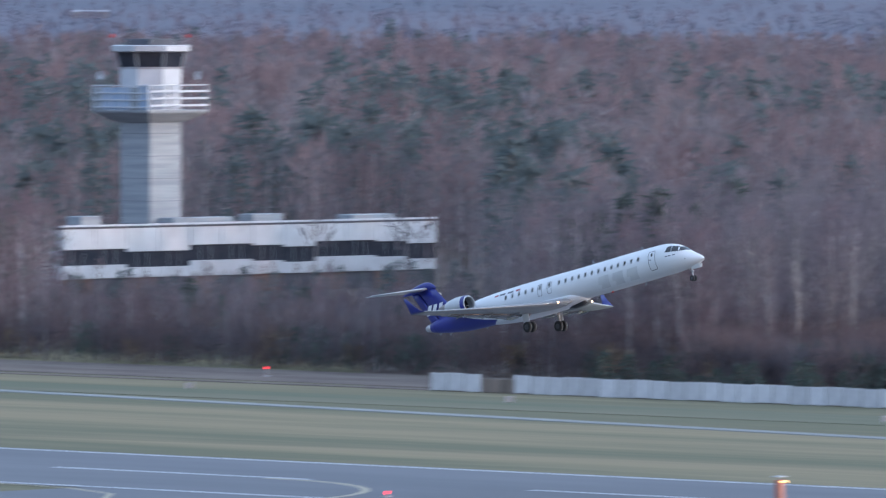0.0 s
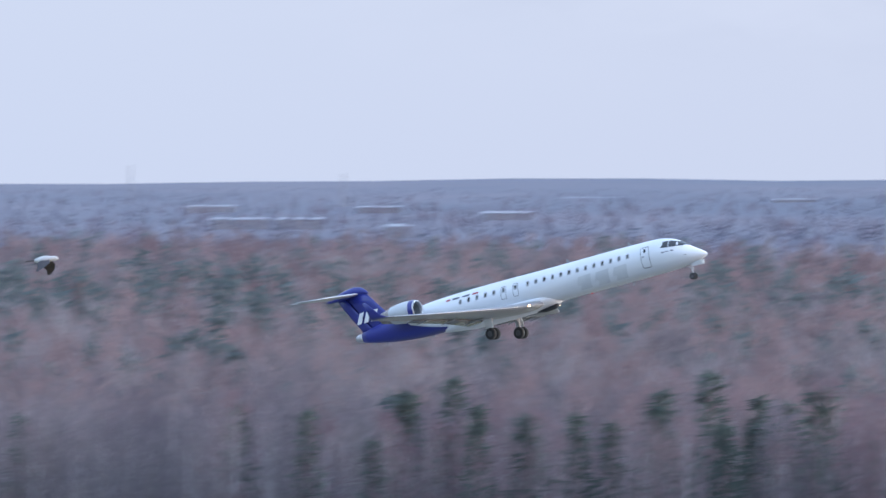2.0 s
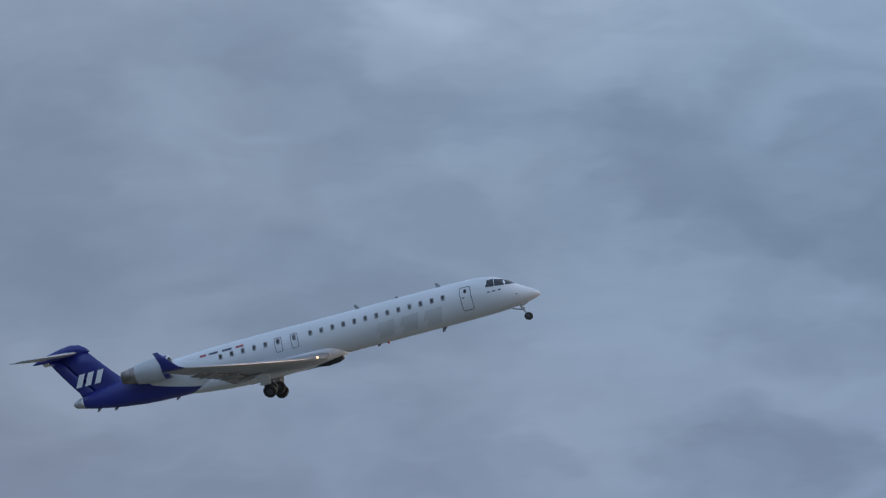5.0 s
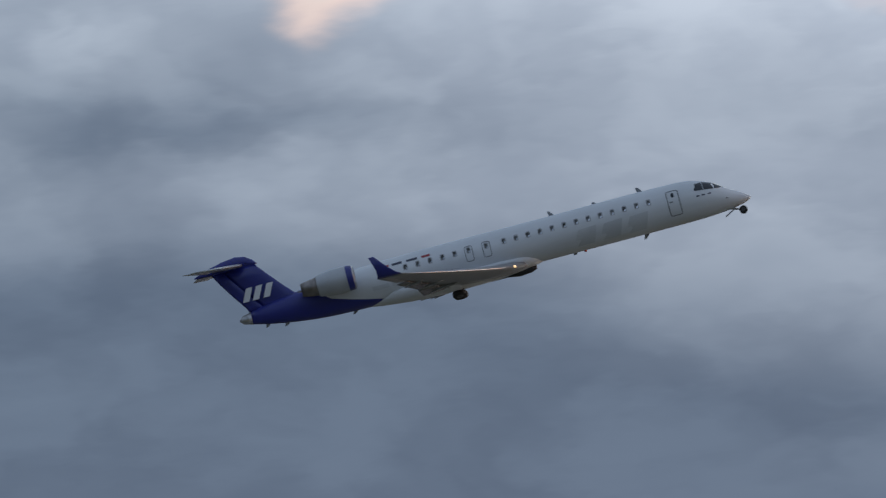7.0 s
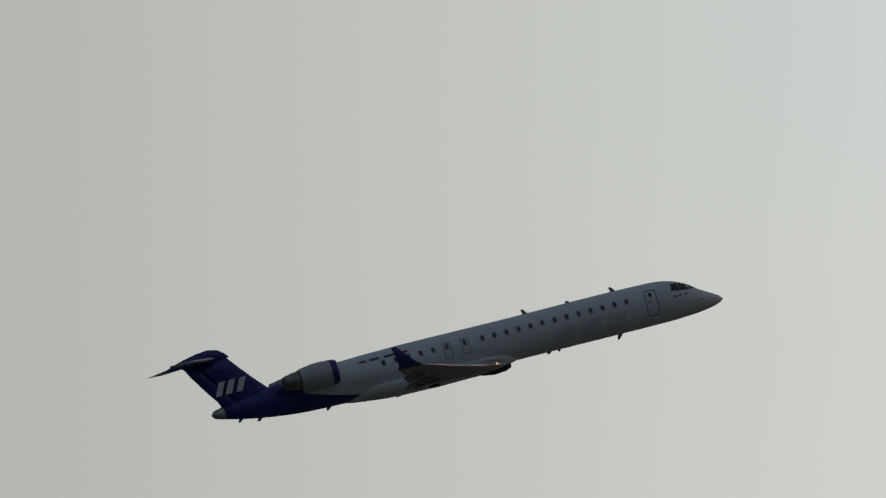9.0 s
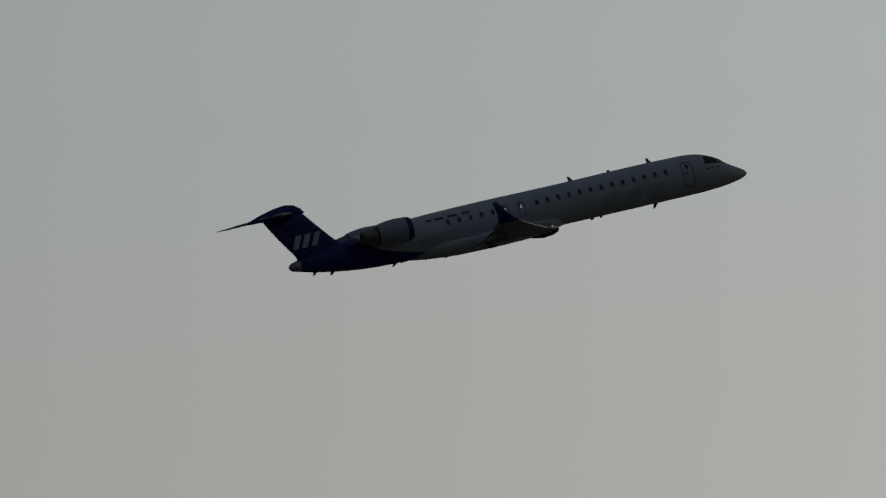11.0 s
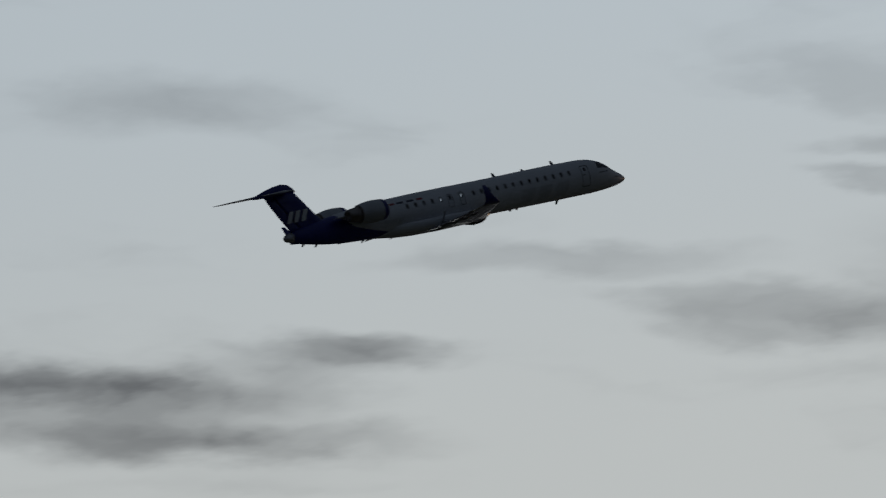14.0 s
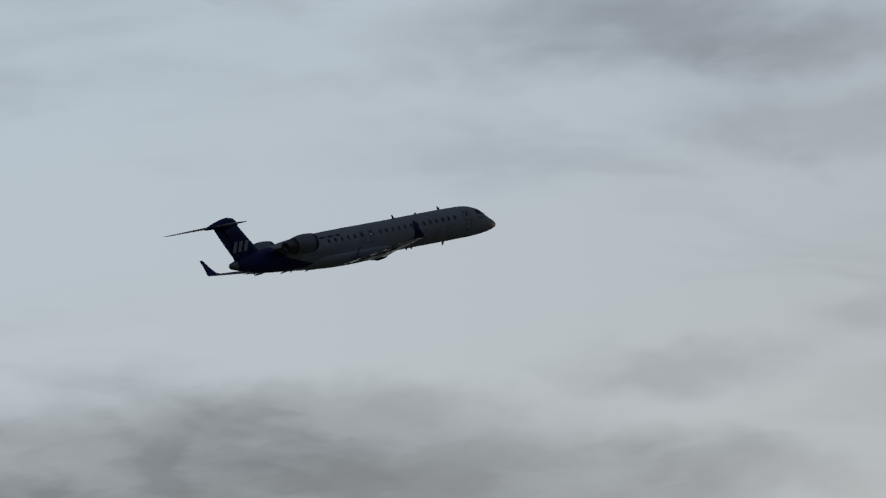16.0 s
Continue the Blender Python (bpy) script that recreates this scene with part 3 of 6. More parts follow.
def flat_line(name, pts, width, mat, label):
    """A painted line on the runway along points (x, y)."""
    bm = bmesh.new()
    rows = []
    for i, (x, y) in enumerate(pts):
        a, b = pts[max(0, i - 1)], pts[min(len(pts) - 1, i + 1)]
        d = Vector((b[0] - a[0], b[1] - a[1])).normalized()
        rows.append((bm.verts.new((x - d.y * width / 2, y + d.x * width / 2, 0.065)), bm.verts.new((x + d.y * width / 2, y - d.x * width / 2, 0.065))))
    for a, b in zip(rows, rows[1:]):
        bm.faces.new((a[0], b[0], b[1], a[1]))
    return part(name, bm, mat, runway, label)


flat_line("edge_line", [(-1600, 656.6), (900, 656.6)], 0.9, RUNPAINT, "worn white edge line")
flat_line("edge_line", [(-1600, 612.0), (900, 612.0)], 0.9, RUNPAINT, "worn white edge line")
for i in range(-9, 9):
    x0 = -668.5 + i * 60
    flat_line("centre_line", [(x0, 634.3), (x0 + 33, 634.3)], 0.9, RUNPAINT, "worn white centre line dash")
flat_line("turn_off_line", [(-640, 633.2)] + [(-640 + 30 * math.sin(radians(a)), 603.2 + 30 * math.cos(radians(a))) for a in range(8, 91, 8)] + [(-610, 590), (-610, 490)], 0.8, YELLOWPAINT, "worn yellow turn-off line")
flat_line("turn_off_line", [(-655, 611.0), (-640, 609.0), (-630, 604.5), (-624, 598), (-621, 588), (-620, 500)], 0.6, YELLOWPAINT, "worn yellow turn-off line")


# -- trees as bare numpy meshes: points, triangles and material numbers --
def tube(pts, radii, seg, mi):
    v, f = [], []
    for (x, y, z), r in zip(pts, radii):
        v += [(x + r * math.cos(2 * math.pi * k / seg), y + r * math.sin(2 * math.pi * k / seg), z) for k in range(seg)]
    for i in range(len(pts) - 1):
        for k in range(seg):
            a, b = i * seg + k, i * seg + (k + 1) % seg
            f += [(a, b, b + seg), (a, b + seg, a + seg)]
    return v, f, [mi] * len(f)


def merge(parts_):
    V, F, M, o = [], [], [], 0
    for v, f, m in parts_:
        V += v
        F += [(a + o, b + o, c + o) for a, b, c in f]
        M += m
        o += len(v)
    return np.array(V, float), np.array(F, int), np.array(M, int)


def slivers(rng, n, crown, length, width, mi, rise=0.7):
    """Many thin twigs or leaf clumps: crown(u) gives a centre and its outward direction."""
    v, f = [], []
    for _ in range(n):
        c, d = crown(rng)
        d = (np.array(d) + rng.normal(0, 0.45, 3) + (0, 0, rise))
        d /= np.linalg.norm(d)
        s = np.cross(d, rng.normal(0, 1, 3))
        s /= np.linalg.norm(s) + 1e-6
        ln, w = length * rng.uniform(0.6, 1.4), width * rng.uniform(0.6, 1.5)
        o = len(v)
        v += [tuple(c - s * w), tuple(c + s * w), tuple(c + d * ln)]
        f.append((o, o + 1, o + 2))
    return v, f, [mi] * n


def birch_shape(seed, n, ln, wd, limbs, twig=1, h=18.0, wide=2.6):
    rng = np.random.default_rng(seed)
    ps = [tube([(0, 0, -0.3), (rng.normal(0, 0.1), rng.normal(0, 0.1), h * 0.45), (rng.normal(0, 0.3), rng.normal(0, 0.3), h * 0.92)], [0.17, 0.12, 0.03], 5, 0)]
    for _ in range(limbs):
        z, a = h * rng.uniform(0.3, 0.8), rng.uniform(0, 6.28)
        L = wide * rng.uniform(0.5, 0.95)
        ps.append(tube([(0, 0, z), (L * 0.6 * math.cos(a), L * 0.6 * math.sin(a), z + L * 0.8), (L * math.cos(a), L * math.sin(a), z + L * 1.7)], [0.06, 0.035, 0.012], 3, 0))

    def crown(r):
        u = r.uniform(0.28, 1.0) ** 0.9
        rad = wide * (math.sin(math.pi * min(1, (u - 0.2) / 0.8) ** 0.8) ** 0.7 * 0.9 + 0.1) * math.sqrt(r.uniform(0.03, 1))
        a = r.uniform(0, 6.28)
        return np.array((rad * math.cos(a), rad * math.sin(a), h * u * 0.97)), (math.cos(a) * 0.6, math.sin(a) * 0.6, 0.4)
    ps.append(slivers(rng, n, crown, ln, wd, twig))
    return merge(ps)


def pine_shape(seed, n, ln, wd, h=19.0, wide=2.4, low=0.35, mi=2):
    rng = np.random.default_rng(seed)
    ps = [tube([(0, 0, -0.3), (0, 0, h * 0.6), (0, 0, h * 0.97)], [0.2, 0.13, 0.03], 5, 3)]

    def crown(r):
        u = r.uniform(0, 1)
        rad = wide * (1 - u) ** 0.75 * math.sqrt(r.uniform(0.02, 1)) * (0.75 + 0.5 * math.sin(u * 37) ** 2)
        a = r.uniform(0, 6.28)
        return np.array((rad * math.cos(a), rad * math.sin(a), h * (low + (1 - low) * u))), (math.cos(a), math.sin(a), -0.1)
    ps.append(slivers(rng, n, crown, ln, wd, mi, 0.15))
    return merge(ps)


CANOPY_MATS = [BARK, CANOPY, CANOPYPINE, DARKBARK, CANOPYRED, TAN]
TREE_MATS = [BARK, TWIG, NEEDLE, DARKBARK, TWIGRED, TAN]


def mesh_of(name, v, f, m, mats):
    me = bpy.data.meshes.new(name)
    me.vertices.add(len(v))
    me.vertices.foreach_set("co", np.asarray(v, np.float32).ravel())
    me.loops.add(len(f) * 3)
    me.loops.foreach_set("vertex_index", np.asarray(f, np.int32).ravel())
    me.polygons.add(len(f))
    me.polygons.foreach_set("loop_start", np.arange(0, len(f) * 3, 3, dtype=np.int32))
    me.polygons.foreach_set("material_index", np.asarray(m, np.int32))
    for q in mats:
        me.materials.append(q)
    me.update(calc_edges=True)
    return me


def plant(name, shapes, which, x, y, z, size, rng, mats, label, category):
    """Sets many trees into one mesh."""
    V, F, M, o = [], [], [], 0
    for k, (sv, sf, sm) in enumerate(shapes):
        idx = np.nonzero(which == k)[0]
        if not len(idx):
            continue
        a = rng.uniform(0, 6.28, len(idx))
        c, s = np.cos(a)[:, None], np.sin(a)[:, None]
        sc = size[idx][:, None]
        wid = sc * rng.uniform(0.85, 1.25, len(idx))[:, None]
        px = (sv[None, :, 0] * c - sv[None, :, 1] * s) * wid + x[idx][:, None]
        py = (sv[None, :, 0] * s + sv[None, :, 1] * c) * wid + y[idx][:, None]
        pz = sv[None, :, 2] * sc + z[idx][:, None]
        V.append(np.stack([px, py, pz], -1).reshape(-1, 3))
        F.append((sf[None] + (np.arange(len(idx)) * len(sv))[:, None, None]).reshape(-1, 3) + o)
        M.append(np.tile(sm, len(idx)))
        o += len(idx) * len(sv)
    me = mesh_of(name, np.concatenate(V), np.concatenate(F), np.concatenate(M), mats)
    return tagged(new(name, me), label, category, kind="stuff")


def edge_y(az):
    return np.interp(az, [-50, -42.6, -41.6, -39.5, -37, -30, -20], [813, 816, 845, 890, 920, 925, 930])


def clear(x, y, az, d):
    """True where no tree stands: the tower's forecourt and the gardens."""
    c = (x > -1062) & (x < -1012) & (y > 972) & (y < 1062)
    for gx, gy, r in ((-812, 919, 7), (-736, 846, 4.5), (-727, 866, 5.5), (-689, 815, 4), (-684, 838, 6), (-699, 834, 3), (-764, 902, 6), (-733, 1024, 5), (-697, 949, 7), (-738, 1037, 4), (-715, 808, 4)):
        c |= (x - gx) ** 2 + (y - gy) ** 2 < r * r
    return c


def forest(name, n, az0, az1, d0, d1, shapes, weights, size, seed, label, mats=TREE_MATS, spread=0.12):
    rng = np.random.default_rng(seed)
    az = rng.uniform(az0, az1, n)
    u = rng.uniform(0, 1, n)
    lo = edge_y(az) / np.cos(np.radians(az)) + d0 if d0 < 900 else np.full(n, d0)
    hi = edge_y(az) / np.cos(np.radians(az)) + d1 if d1 < 900 else np.full(n, d1)
    d = np.sqrt(lo**2 + u * (hi**2 - lo**2)) if d1 < 6000 else lo * (hi / lo) ** u
    x, y, z = on_land(az, d)
    # stands of one kind: a slow wave of preference over the land
    wave = np.sin(x * 0.013 + 2.0) + np.sin(y * 0.017 + x * 0.006) + np.sin((x - y) * 0.031) * 0.6 + rng.normal(0, 0.5, n)
    rank = np.argsort(np.argsort(wave)) / n
    cum = np.cumsum(weights) / sum(weights)
    which = np.searchsorted(cum, rank * 0.999)
    # stands of pine: a near block, a middle belt and the rim of the woods before the town
    chance = np.where((d > 1330) & (d < 1680) & (az < -42.3), 0.55, np.where((d > 2000) & (d < 2700), 0.42, 0.10))
    chance = np.where((az > -31.5) & (d > 2250) & (d < 3400), 0.8, chance)
    which = np.where(which == 1, 0, which)
    which = np.where(rng.uniform(0, 1, n) < chance * np.where(np.sin(x * 0.02 + 1) + np.sin(y * 0.023) + 0.7 * np.sin((x + y) * 0.047) > 0.1, 1.75, 0.10), 1, which)
    shrink = squeeze(d)[0] / d
    sz = size * shrink * rng.normal(1, spread, n).clip(0.6, 1.4)
    low = (az > -46.55) & (az < -44.0) & (d < 1425)
    sz = np.where(low, sz * np.interp(d, [1150, 1420], [0.42, 0.26]), sz)
    reach = np.interp(az, [-51, -34, -31.5, -29, -16], [5300, 4500, 3500, 3200, 3100])
    keep = ~clear(x, y, az, d) & ((d < reach) | (d1 > 6000))
    return plant(name, shapes, which[keep], x[keep], y[keep], z[keep], sz[keep], rng, mats, label, "woods")


NEAR = [birch_shape(1, 230, 1.5, 0.05, 9), pine_shape(4, 260, 1.3, 0.22), birch_shape(2, 230, 1.6, 0.05, 8, 4), birch_shape(3, 190, 1.7, 0.06, 7), birch_shape(5, 240, 1.4, 0.05, 9, 4)]
MID = [birch_shape(11, 120, 1.9, 0.10, 2), pine_shape(14, 130, 1.6, 0.30), birch_shape(12, 120, 1.9, 0.10, 2, 4), birch_shape(13, 110, 2.0, 0.11, 1), birch_shape(15, 120, 1.9, 0.10, 1, 4)]
FAR = [birch_shape(21, 64, 2.5, 0.24, 0), pine_shape(24, 64, 2.0, 0.5), birch_shape(22, 64, 2.5, 0.24, 0, 4), birch_shape(25, 60, 2.6, 0.24, 0, 4)]
DIM = [birch_shape(31, 20, 3.4, 0.5, 0), pine_shape(34, 20, 3.0, 0.8), birch_shape(32, 20, 3.4, 0.5, 0, 4), birch_shape(35, 20, 3.4, 0.5, 0, 4)]
forest("forest_edge", 1500, -49, -19, 2, 95, NEAR, [3, 1.6, 3, 3, 2], 0.98, 1, "bare birches and dark pines at the edge of the woods")
forest("forest", 6500, -49, -19, 60, 700, MID, [3, 2.2, 3, 3, 3], 1.0, 2, "bare reddish birch woods with dark pines", CANOPY_MATS)
forest("forest", 7000, -49.5, -18, 1850, 3200, FAR, [3, 2.2, 4, 4], 1.05, 3, "bare reddish birch woods with dark pines", CANOPY_MATS)
forest("forest", 8000, -50, -17, 3100, 5200, FAR, [3, 1.6, 5, 5], 1.05, 4, "bare reddish birch woods with dark pines", CANOPY_MATS)
# aerial haze is painted into these far trees as a blue-grey cast
HAZE_MATS = [material("hazed_far_trunks", (0.22, 0.24, 0.33), None, 1.0), material("hazed_bare_woods", (0.135, 0.147, 0.205), (0.170, 0.165, 0.212), 1.0, scale=0.01, island=0.12),
             material("hazed_pine_woods", (0.088, 0.108, 0.155), (0.105, 0.122, 0.168), 1.0, scale=0.01, island=0.12), DARKBARK,
             material("hazed_reddish_woods", (0.168, 0.145, 0.185), (0.185, 0.155, 0.195), 1.0, scale=0.01, island=0.12), TAN]
# the same painted-in haze, darkened for the darker woods round the town
DUSK_MATS = [HAZE_MATS[0], material("hazed_dusky_woods", (0.080, 0.088, 0.122), (0.105, 0.105, 0.132), 1.0, scale=0.01, island=0.15),
             material("hazed_dusky_pines", (0.050, 0.066, 0.090), (0.066, 0.080, 0.104), 1.0, scale=0.01, island=0.15), DARKBARK,
             material("hazed_russet_woods", (0.125, 0.098, 0.120), (0.150, 0.115, 0.125), 1.0, scale=0.01, island=0.15), TAN]
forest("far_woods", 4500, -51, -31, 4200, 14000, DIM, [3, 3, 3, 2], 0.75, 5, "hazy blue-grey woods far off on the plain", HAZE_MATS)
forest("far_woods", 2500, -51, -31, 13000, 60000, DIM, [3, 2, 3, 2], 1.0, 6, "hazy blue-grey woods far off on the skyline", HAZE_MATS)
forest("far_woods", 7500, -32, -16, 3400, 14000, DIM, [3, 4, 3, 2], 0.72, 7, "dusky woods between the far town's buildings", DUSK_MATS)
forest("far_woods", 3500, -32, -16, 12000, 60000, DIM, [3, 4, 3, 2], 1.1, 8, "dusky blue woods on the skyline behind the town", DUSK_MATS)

# ---- the control tower and its building ----
def build_tower():
    tw = thing("control_tower", pose(-1038.6, 1004.5, 9.6), "pale concrete airport control tower with a glazed cab, above the woods", "control tower")
    part("shaft", boxmesh(-3.1, 3.1, -3.1, 3.1, -9.6, 15.2, 0.12), TOWERCON, tw, "weathered pale concrete shaft")
    for z in (-3, 0.2, 3.4, 6.6, 9.8, 13.0):
        bm = box(bmesh.new(), -3.13, 3.13, -3.13, 3.13, z, z + 0.09)
        part("joint", bm, SEAMCON, tw)
    part("gallery_slab", rings([[(sx * q, sy * q, z) for sx, sy in ((-1, -1), (1, -1), (1, 1), (-1, 1))] for q, z in ((3.4, 14.6), (5.7, 16.0), (5.8, 16.2), (5.8, 16.4), (3.5, 16.45))]), TOWERCON, tw, "flared concrete underside of the gallery")
    # gallery parapet: plain panels on one side, open rails on the other
    for i in range(6):
        x0 = -5.7 + i * 1.9
        part("parapet_panel", boxmesh(x0, x0 + 1.86, -5.8, -5.66, 16.42, 19.6 if i < 5 else 20.0, 0.03), PANELBLUE if i in (1, 2, 3, 5) else TOWERCON, tw, "pale blue panel" if i in (1, 2, 3, 5) else "")
    for z in (16.9, 17.9, 18.9, 19.85):
        part("rail", boxmesh(5.64, 5.80, -5.6, 5.8, z, z + (0.30 if z < 19 else 0.16), 0.03), CLADDING, tw, "pale gallery rail")
    for y in (-5.5, -1.8, 1.9, 5.6):
        part("rail_post", boxmesh(5.62, 5.76, y, y + 0.16, 16.4, 20.0), TOWERCON, tw)
    for z in (16.7, 17.7, 18.7, 19.75):
        part("rail", boxmesh(-5.8, 5.8, -5.98, -5.83, z, z + 0.2, 0.02), CLADDING, tw, "pale gallery rail")
    for i in range(7):
        part("rail_post", boxmesh(-5.8 + i * 1.9, -5.66 + i * 1.9, -6.0, -5.84, 16.3, 20.0), CLADDING, tw)
    part("equipment_floor", rings([[(q * math.cos(radians(a + 22.5)), q * math.sin(radians(a + 22.5)), z) for a in range(0, 360, 45)] for q, z in ((4.7, 16.4), (4.7, 22.2), (4.95, 22.5))]), CLADDING, tw, "white wall below the cab")
    part("cab_glazing", rings([[(q * math.cos(radians(a + 22.5)), q * math.sin(radians(a + 22.5)), z) for a in range(0, 360, 45)] for q, z in ((4.75, 22.5), (5.3, 24.7))]), DARKGLASS, tw, "dark sloping cab windows")
    for a in range(0, 360, 45):
        c, s = math.cos(radians(a + 22.5)), math.sin(radians(a + 22.5))
        part("mullion", rod(bmesh.new(), (4.78 * c, 4.78 * s, 22.45), (5.34 * c, 5.34 * s, 24.75), 0.12, seg=6), TOWERCON, tw)
    part("roof", rings([[(q * math.cos(radians(a + 22.5)), q * math.sin(radians(a + 22.5)), z) for a in range(0, 360, 45)] for q, z in ((5.3, 24.6), (6.0, 24.75), (6.05, 25.5), (5.6, 25.6))]), CLADDING, tw, "white overhanging roof slab")
    part("roof_house", boxmesh(-2.6, 2.6, -2.6, 2.6, 25.55, 26.5, 0.1), ROOFDARK, tw)
    for a in range(0, 360, 45):
        c, s = 4.6 * math.cos(radians(a)), 4.6 * math.sin(radians(a))
        part("roof_rail_post", rod(bmesh.new(), (c, s, 25.5), (c, s, 26.7), 0.06, seg=6), SEAMCON, tw)
    for x, y in ((-4.4, -3.4), (3.4, 4.2)):
        bm = bmesh.new()
        bmesh.ops.create_uvsphere(bm, u_segments=8, v_segments=6, radius=0.30, matrix=Matrix.Translation((x, y, 26.9)))
        lamp = part("obstruction_light", rod(bmesh.new(), (x, y, 25.5), (x, y, 26.7), 0.08, seg=6), SEAMCON, tw)
        part("lens", bm, REDLENS, lamp, "red lens")
    for x, y, h in ((1.5, 0.4, 29.5), (-1.6, -1.0, 28.4)):
        part("aerial", rod(bmesh.new(), (x, y, 26.4), (x, y, h), 0.06, 0.02, 6), SEAMCON, tw)
    for x, y in ((-5.0, -4.9), (5.2, 4.6)):
        bm = rings([[(x + q * math.cos(radians(a)), y - d, 21.3 + q * math.sin(radians(a))) for a in range(0, 360, 30)] for q, d in ((0.05, 0.0), (0.45, 0.1), (0.65, 0.28))], False)
        dish = part("dish", bm, CLADDING, tw, "small white dish aerial")
        part("mast", rod(bmesh.new(), (x, y + 0.1, 16.4), (x, y + 0.1, 21.4), 0.10, seg=6), SEAMCON, dish)
    return tw


build_tower()


def build_terminal():
    b = thing("airport_building", pose(-1030, 979, 0), "long low white building with dark stepped window bands, among the trees", "building")
    n, step = 12, 6.25
    part("core", boxmesh(-6.5, -0.45, 0.3, n * step - 0.3, 0, 9.5), ROOFDARK, b)
    part("roof", boxmesh(-6.8, 0.1, -0.2, n * step + 0.2, 9.5, 9.8, 0.05), ROOFDARK, b, "dark flat roof")
    shift = [0, 0, -0.45, -0.45, 0.3, 0.3, 0.0, -0.3, 0.35, 0.35, 0.1, -0.3]
    for i in range(n):
        y0, s = i * step, shift[i]
        part("facade_panel", boxmesh(-0.45, 0, y0 + 0.03, y0 + step - 0.03, 6.6 + s, 10.05, 0.04), CLADDING, b, "white cladding panel")
        part("window_pane", boxmesh(-0.42, -0.22, y0 + 0.02, y0 + step - 0.02, 4.4 + s, 6.58 + s), DARKGLASS, b, "dark tinted window band")
        part("lower_panel", boxmesh(-0.45, 0, y0 + 0.03, y0 + step - 0.03, 2.5, 4.38 + s, 0.04), CLADDING, b, "white cladding panel")
        part("base_panel", boxmesh(-0.45, -0.3, y0, y0 + step, 0, 2.48), ROOFDARK if i % 2 else BROWNROOF, b)
        for k in (1, 2):
            part("mullion", boxmesh(-0.24, -0.16, y0 + k * step / 3 - 0.04, y0 + k * step / 3 + 0.04, 4.4 + s, 6.58 + s), SEAMCON, b)
    part("end_wall", boxmesh(-6.5, -0.46, 0.0, 0.3, 0, 9.5), CLADDING, b)
    for y, w, h in ((6, 4, 1.4), (24, 12, 0.9), (40, 6, 1.2), (60, 9, 0.8)):
        part("roof_plant", boxmesh(-5.5, -2.5, y, y + w, 9.8, 9.8 + h, 0.1), TOWERCON, b, "grey ventilation box on the roof")
    return b


build_terminal()


# ---- fence, lamps and signs at the field's edge ----
def build_fence():
    fe = thing("concrete_fence", pose(-766, 783, 0), "pale concrete panel fence between the airfield and the woods", "fence")
    me_p = me_q = None
    x, i = 0.0, 0
    while x < 70.5:
        if not 7.4 < x + 1.2 < 13.2:
            z = 0.05 * math.sin(i * 1.7)
            if me_p is None:
                p = part("panel", boxmesh(0.06, 2.44, -0.06, 0.06, 0.05, 1.95, 0.03), CONCRETE, fe)
                q = part("post", boxmesh(-0.10, 0.10, -0.11, 0.11, 0, 2.02, 0.02), POST, fe)
                me_p, me_q = p.data, q.data
            else:
                p, q = new("panel", me_p), new("post", me_q)
                p.parent = q.parent = fe
            p.matrix_local = pose(x, 0.02 * math.sin(i * 2.3), z, 0.8 * math.sin(i * 3.1), 0, 0.6 * math.sin(i * 1.3))
            q.matrix_local = pose(x, 0, z, 0, 0, 0)
        x += 2.5
        i += 1
    for k in range(4):
        part("gate_board", boxmesh(7.6 + k * 1.4, 8.9 + k * 1.4, -0.05, 0.05, 0.1, 1.5, 0.02), BOARD, fe, "dark weathered gate board")
    return fe


build_fence()


def lamp_post(x, y, h, lens, label):
    t = thing("obstruction_light", pose(x, y, 0), label, "airfield light", "airfield lights")
    part("post", rod(bmesh.new(), (0, 0, 0), (0, 0, h), 0.06, seg=8), STRUT, t)
    part("base", boxmesh(-0.3, 0.3, -0.3, 0.3, 0, 0.15, 0.02), POST, t)
    bm = rod(bmesh.new(), (0, 0, h), (0, 0, h + 0.26), 0.17, 0.13, 12)
    part("lens", bm, lens, t, "glowing red lens")


lamp_post(-805.5, 797, 0.9, REDLAMP, "red airfield light on a short post in the brush")
lamp_post(-609.3, 617.4, 0.3, REDLAMP, "red runway light low beside the runway line")


def build_marker():
    t = thing("approach_light_unit", pose(-552.5, 605, 0), "orange-red painted light unit standing beside the runway", "airfield light")
    part("housing", boxmesh(-0.3, 0.3, -0.3, 0.3, 1.6, 3.9, 0.05), ORANGE, t, "orange-red housing")
    for x in (-0.2, 0.2):
        part("leg", rod(bmesh.new(), (x, 0, 0), (x, 0, 1.7), 0.09, seg=8), POST, t)
    part("cap", boxmesh(-0.55, 0.45, -0.35, 0.35, 4.1, 4.2, 0.02), CLADDING, t, "white cap")
    part("lamp", boxmesh(0.3, 0.8, -0.3, 0.0, 3.7, 3.84, 0.03), WARMLAMP, t, "warm glowing lamp")
    for x in (-0.22, 0.22):
        part("cap_post", rod(bmesh.new(), (x, 0, 3.85), (x, 0, 4.15), 0.04, seg=6), STRUT, t)


build_marker()


def sign_board(x, y):
    t = thing("sign_board", pose(x, y, 0, 0, 0, 42), "small pale board on the grass by the service road", "sign", "sign boards")
    part("panel", boxmesh(-0.45, 0.45, -0.05, 0.05, 0.2, 0.8, 0.02), POST, t)
    for k in (-0.4, 0.4):
        part("leg", boxmesh(k - 0.04, k + 0.04, -0.04, 0.04, 0, 0.22), STRUT, t)


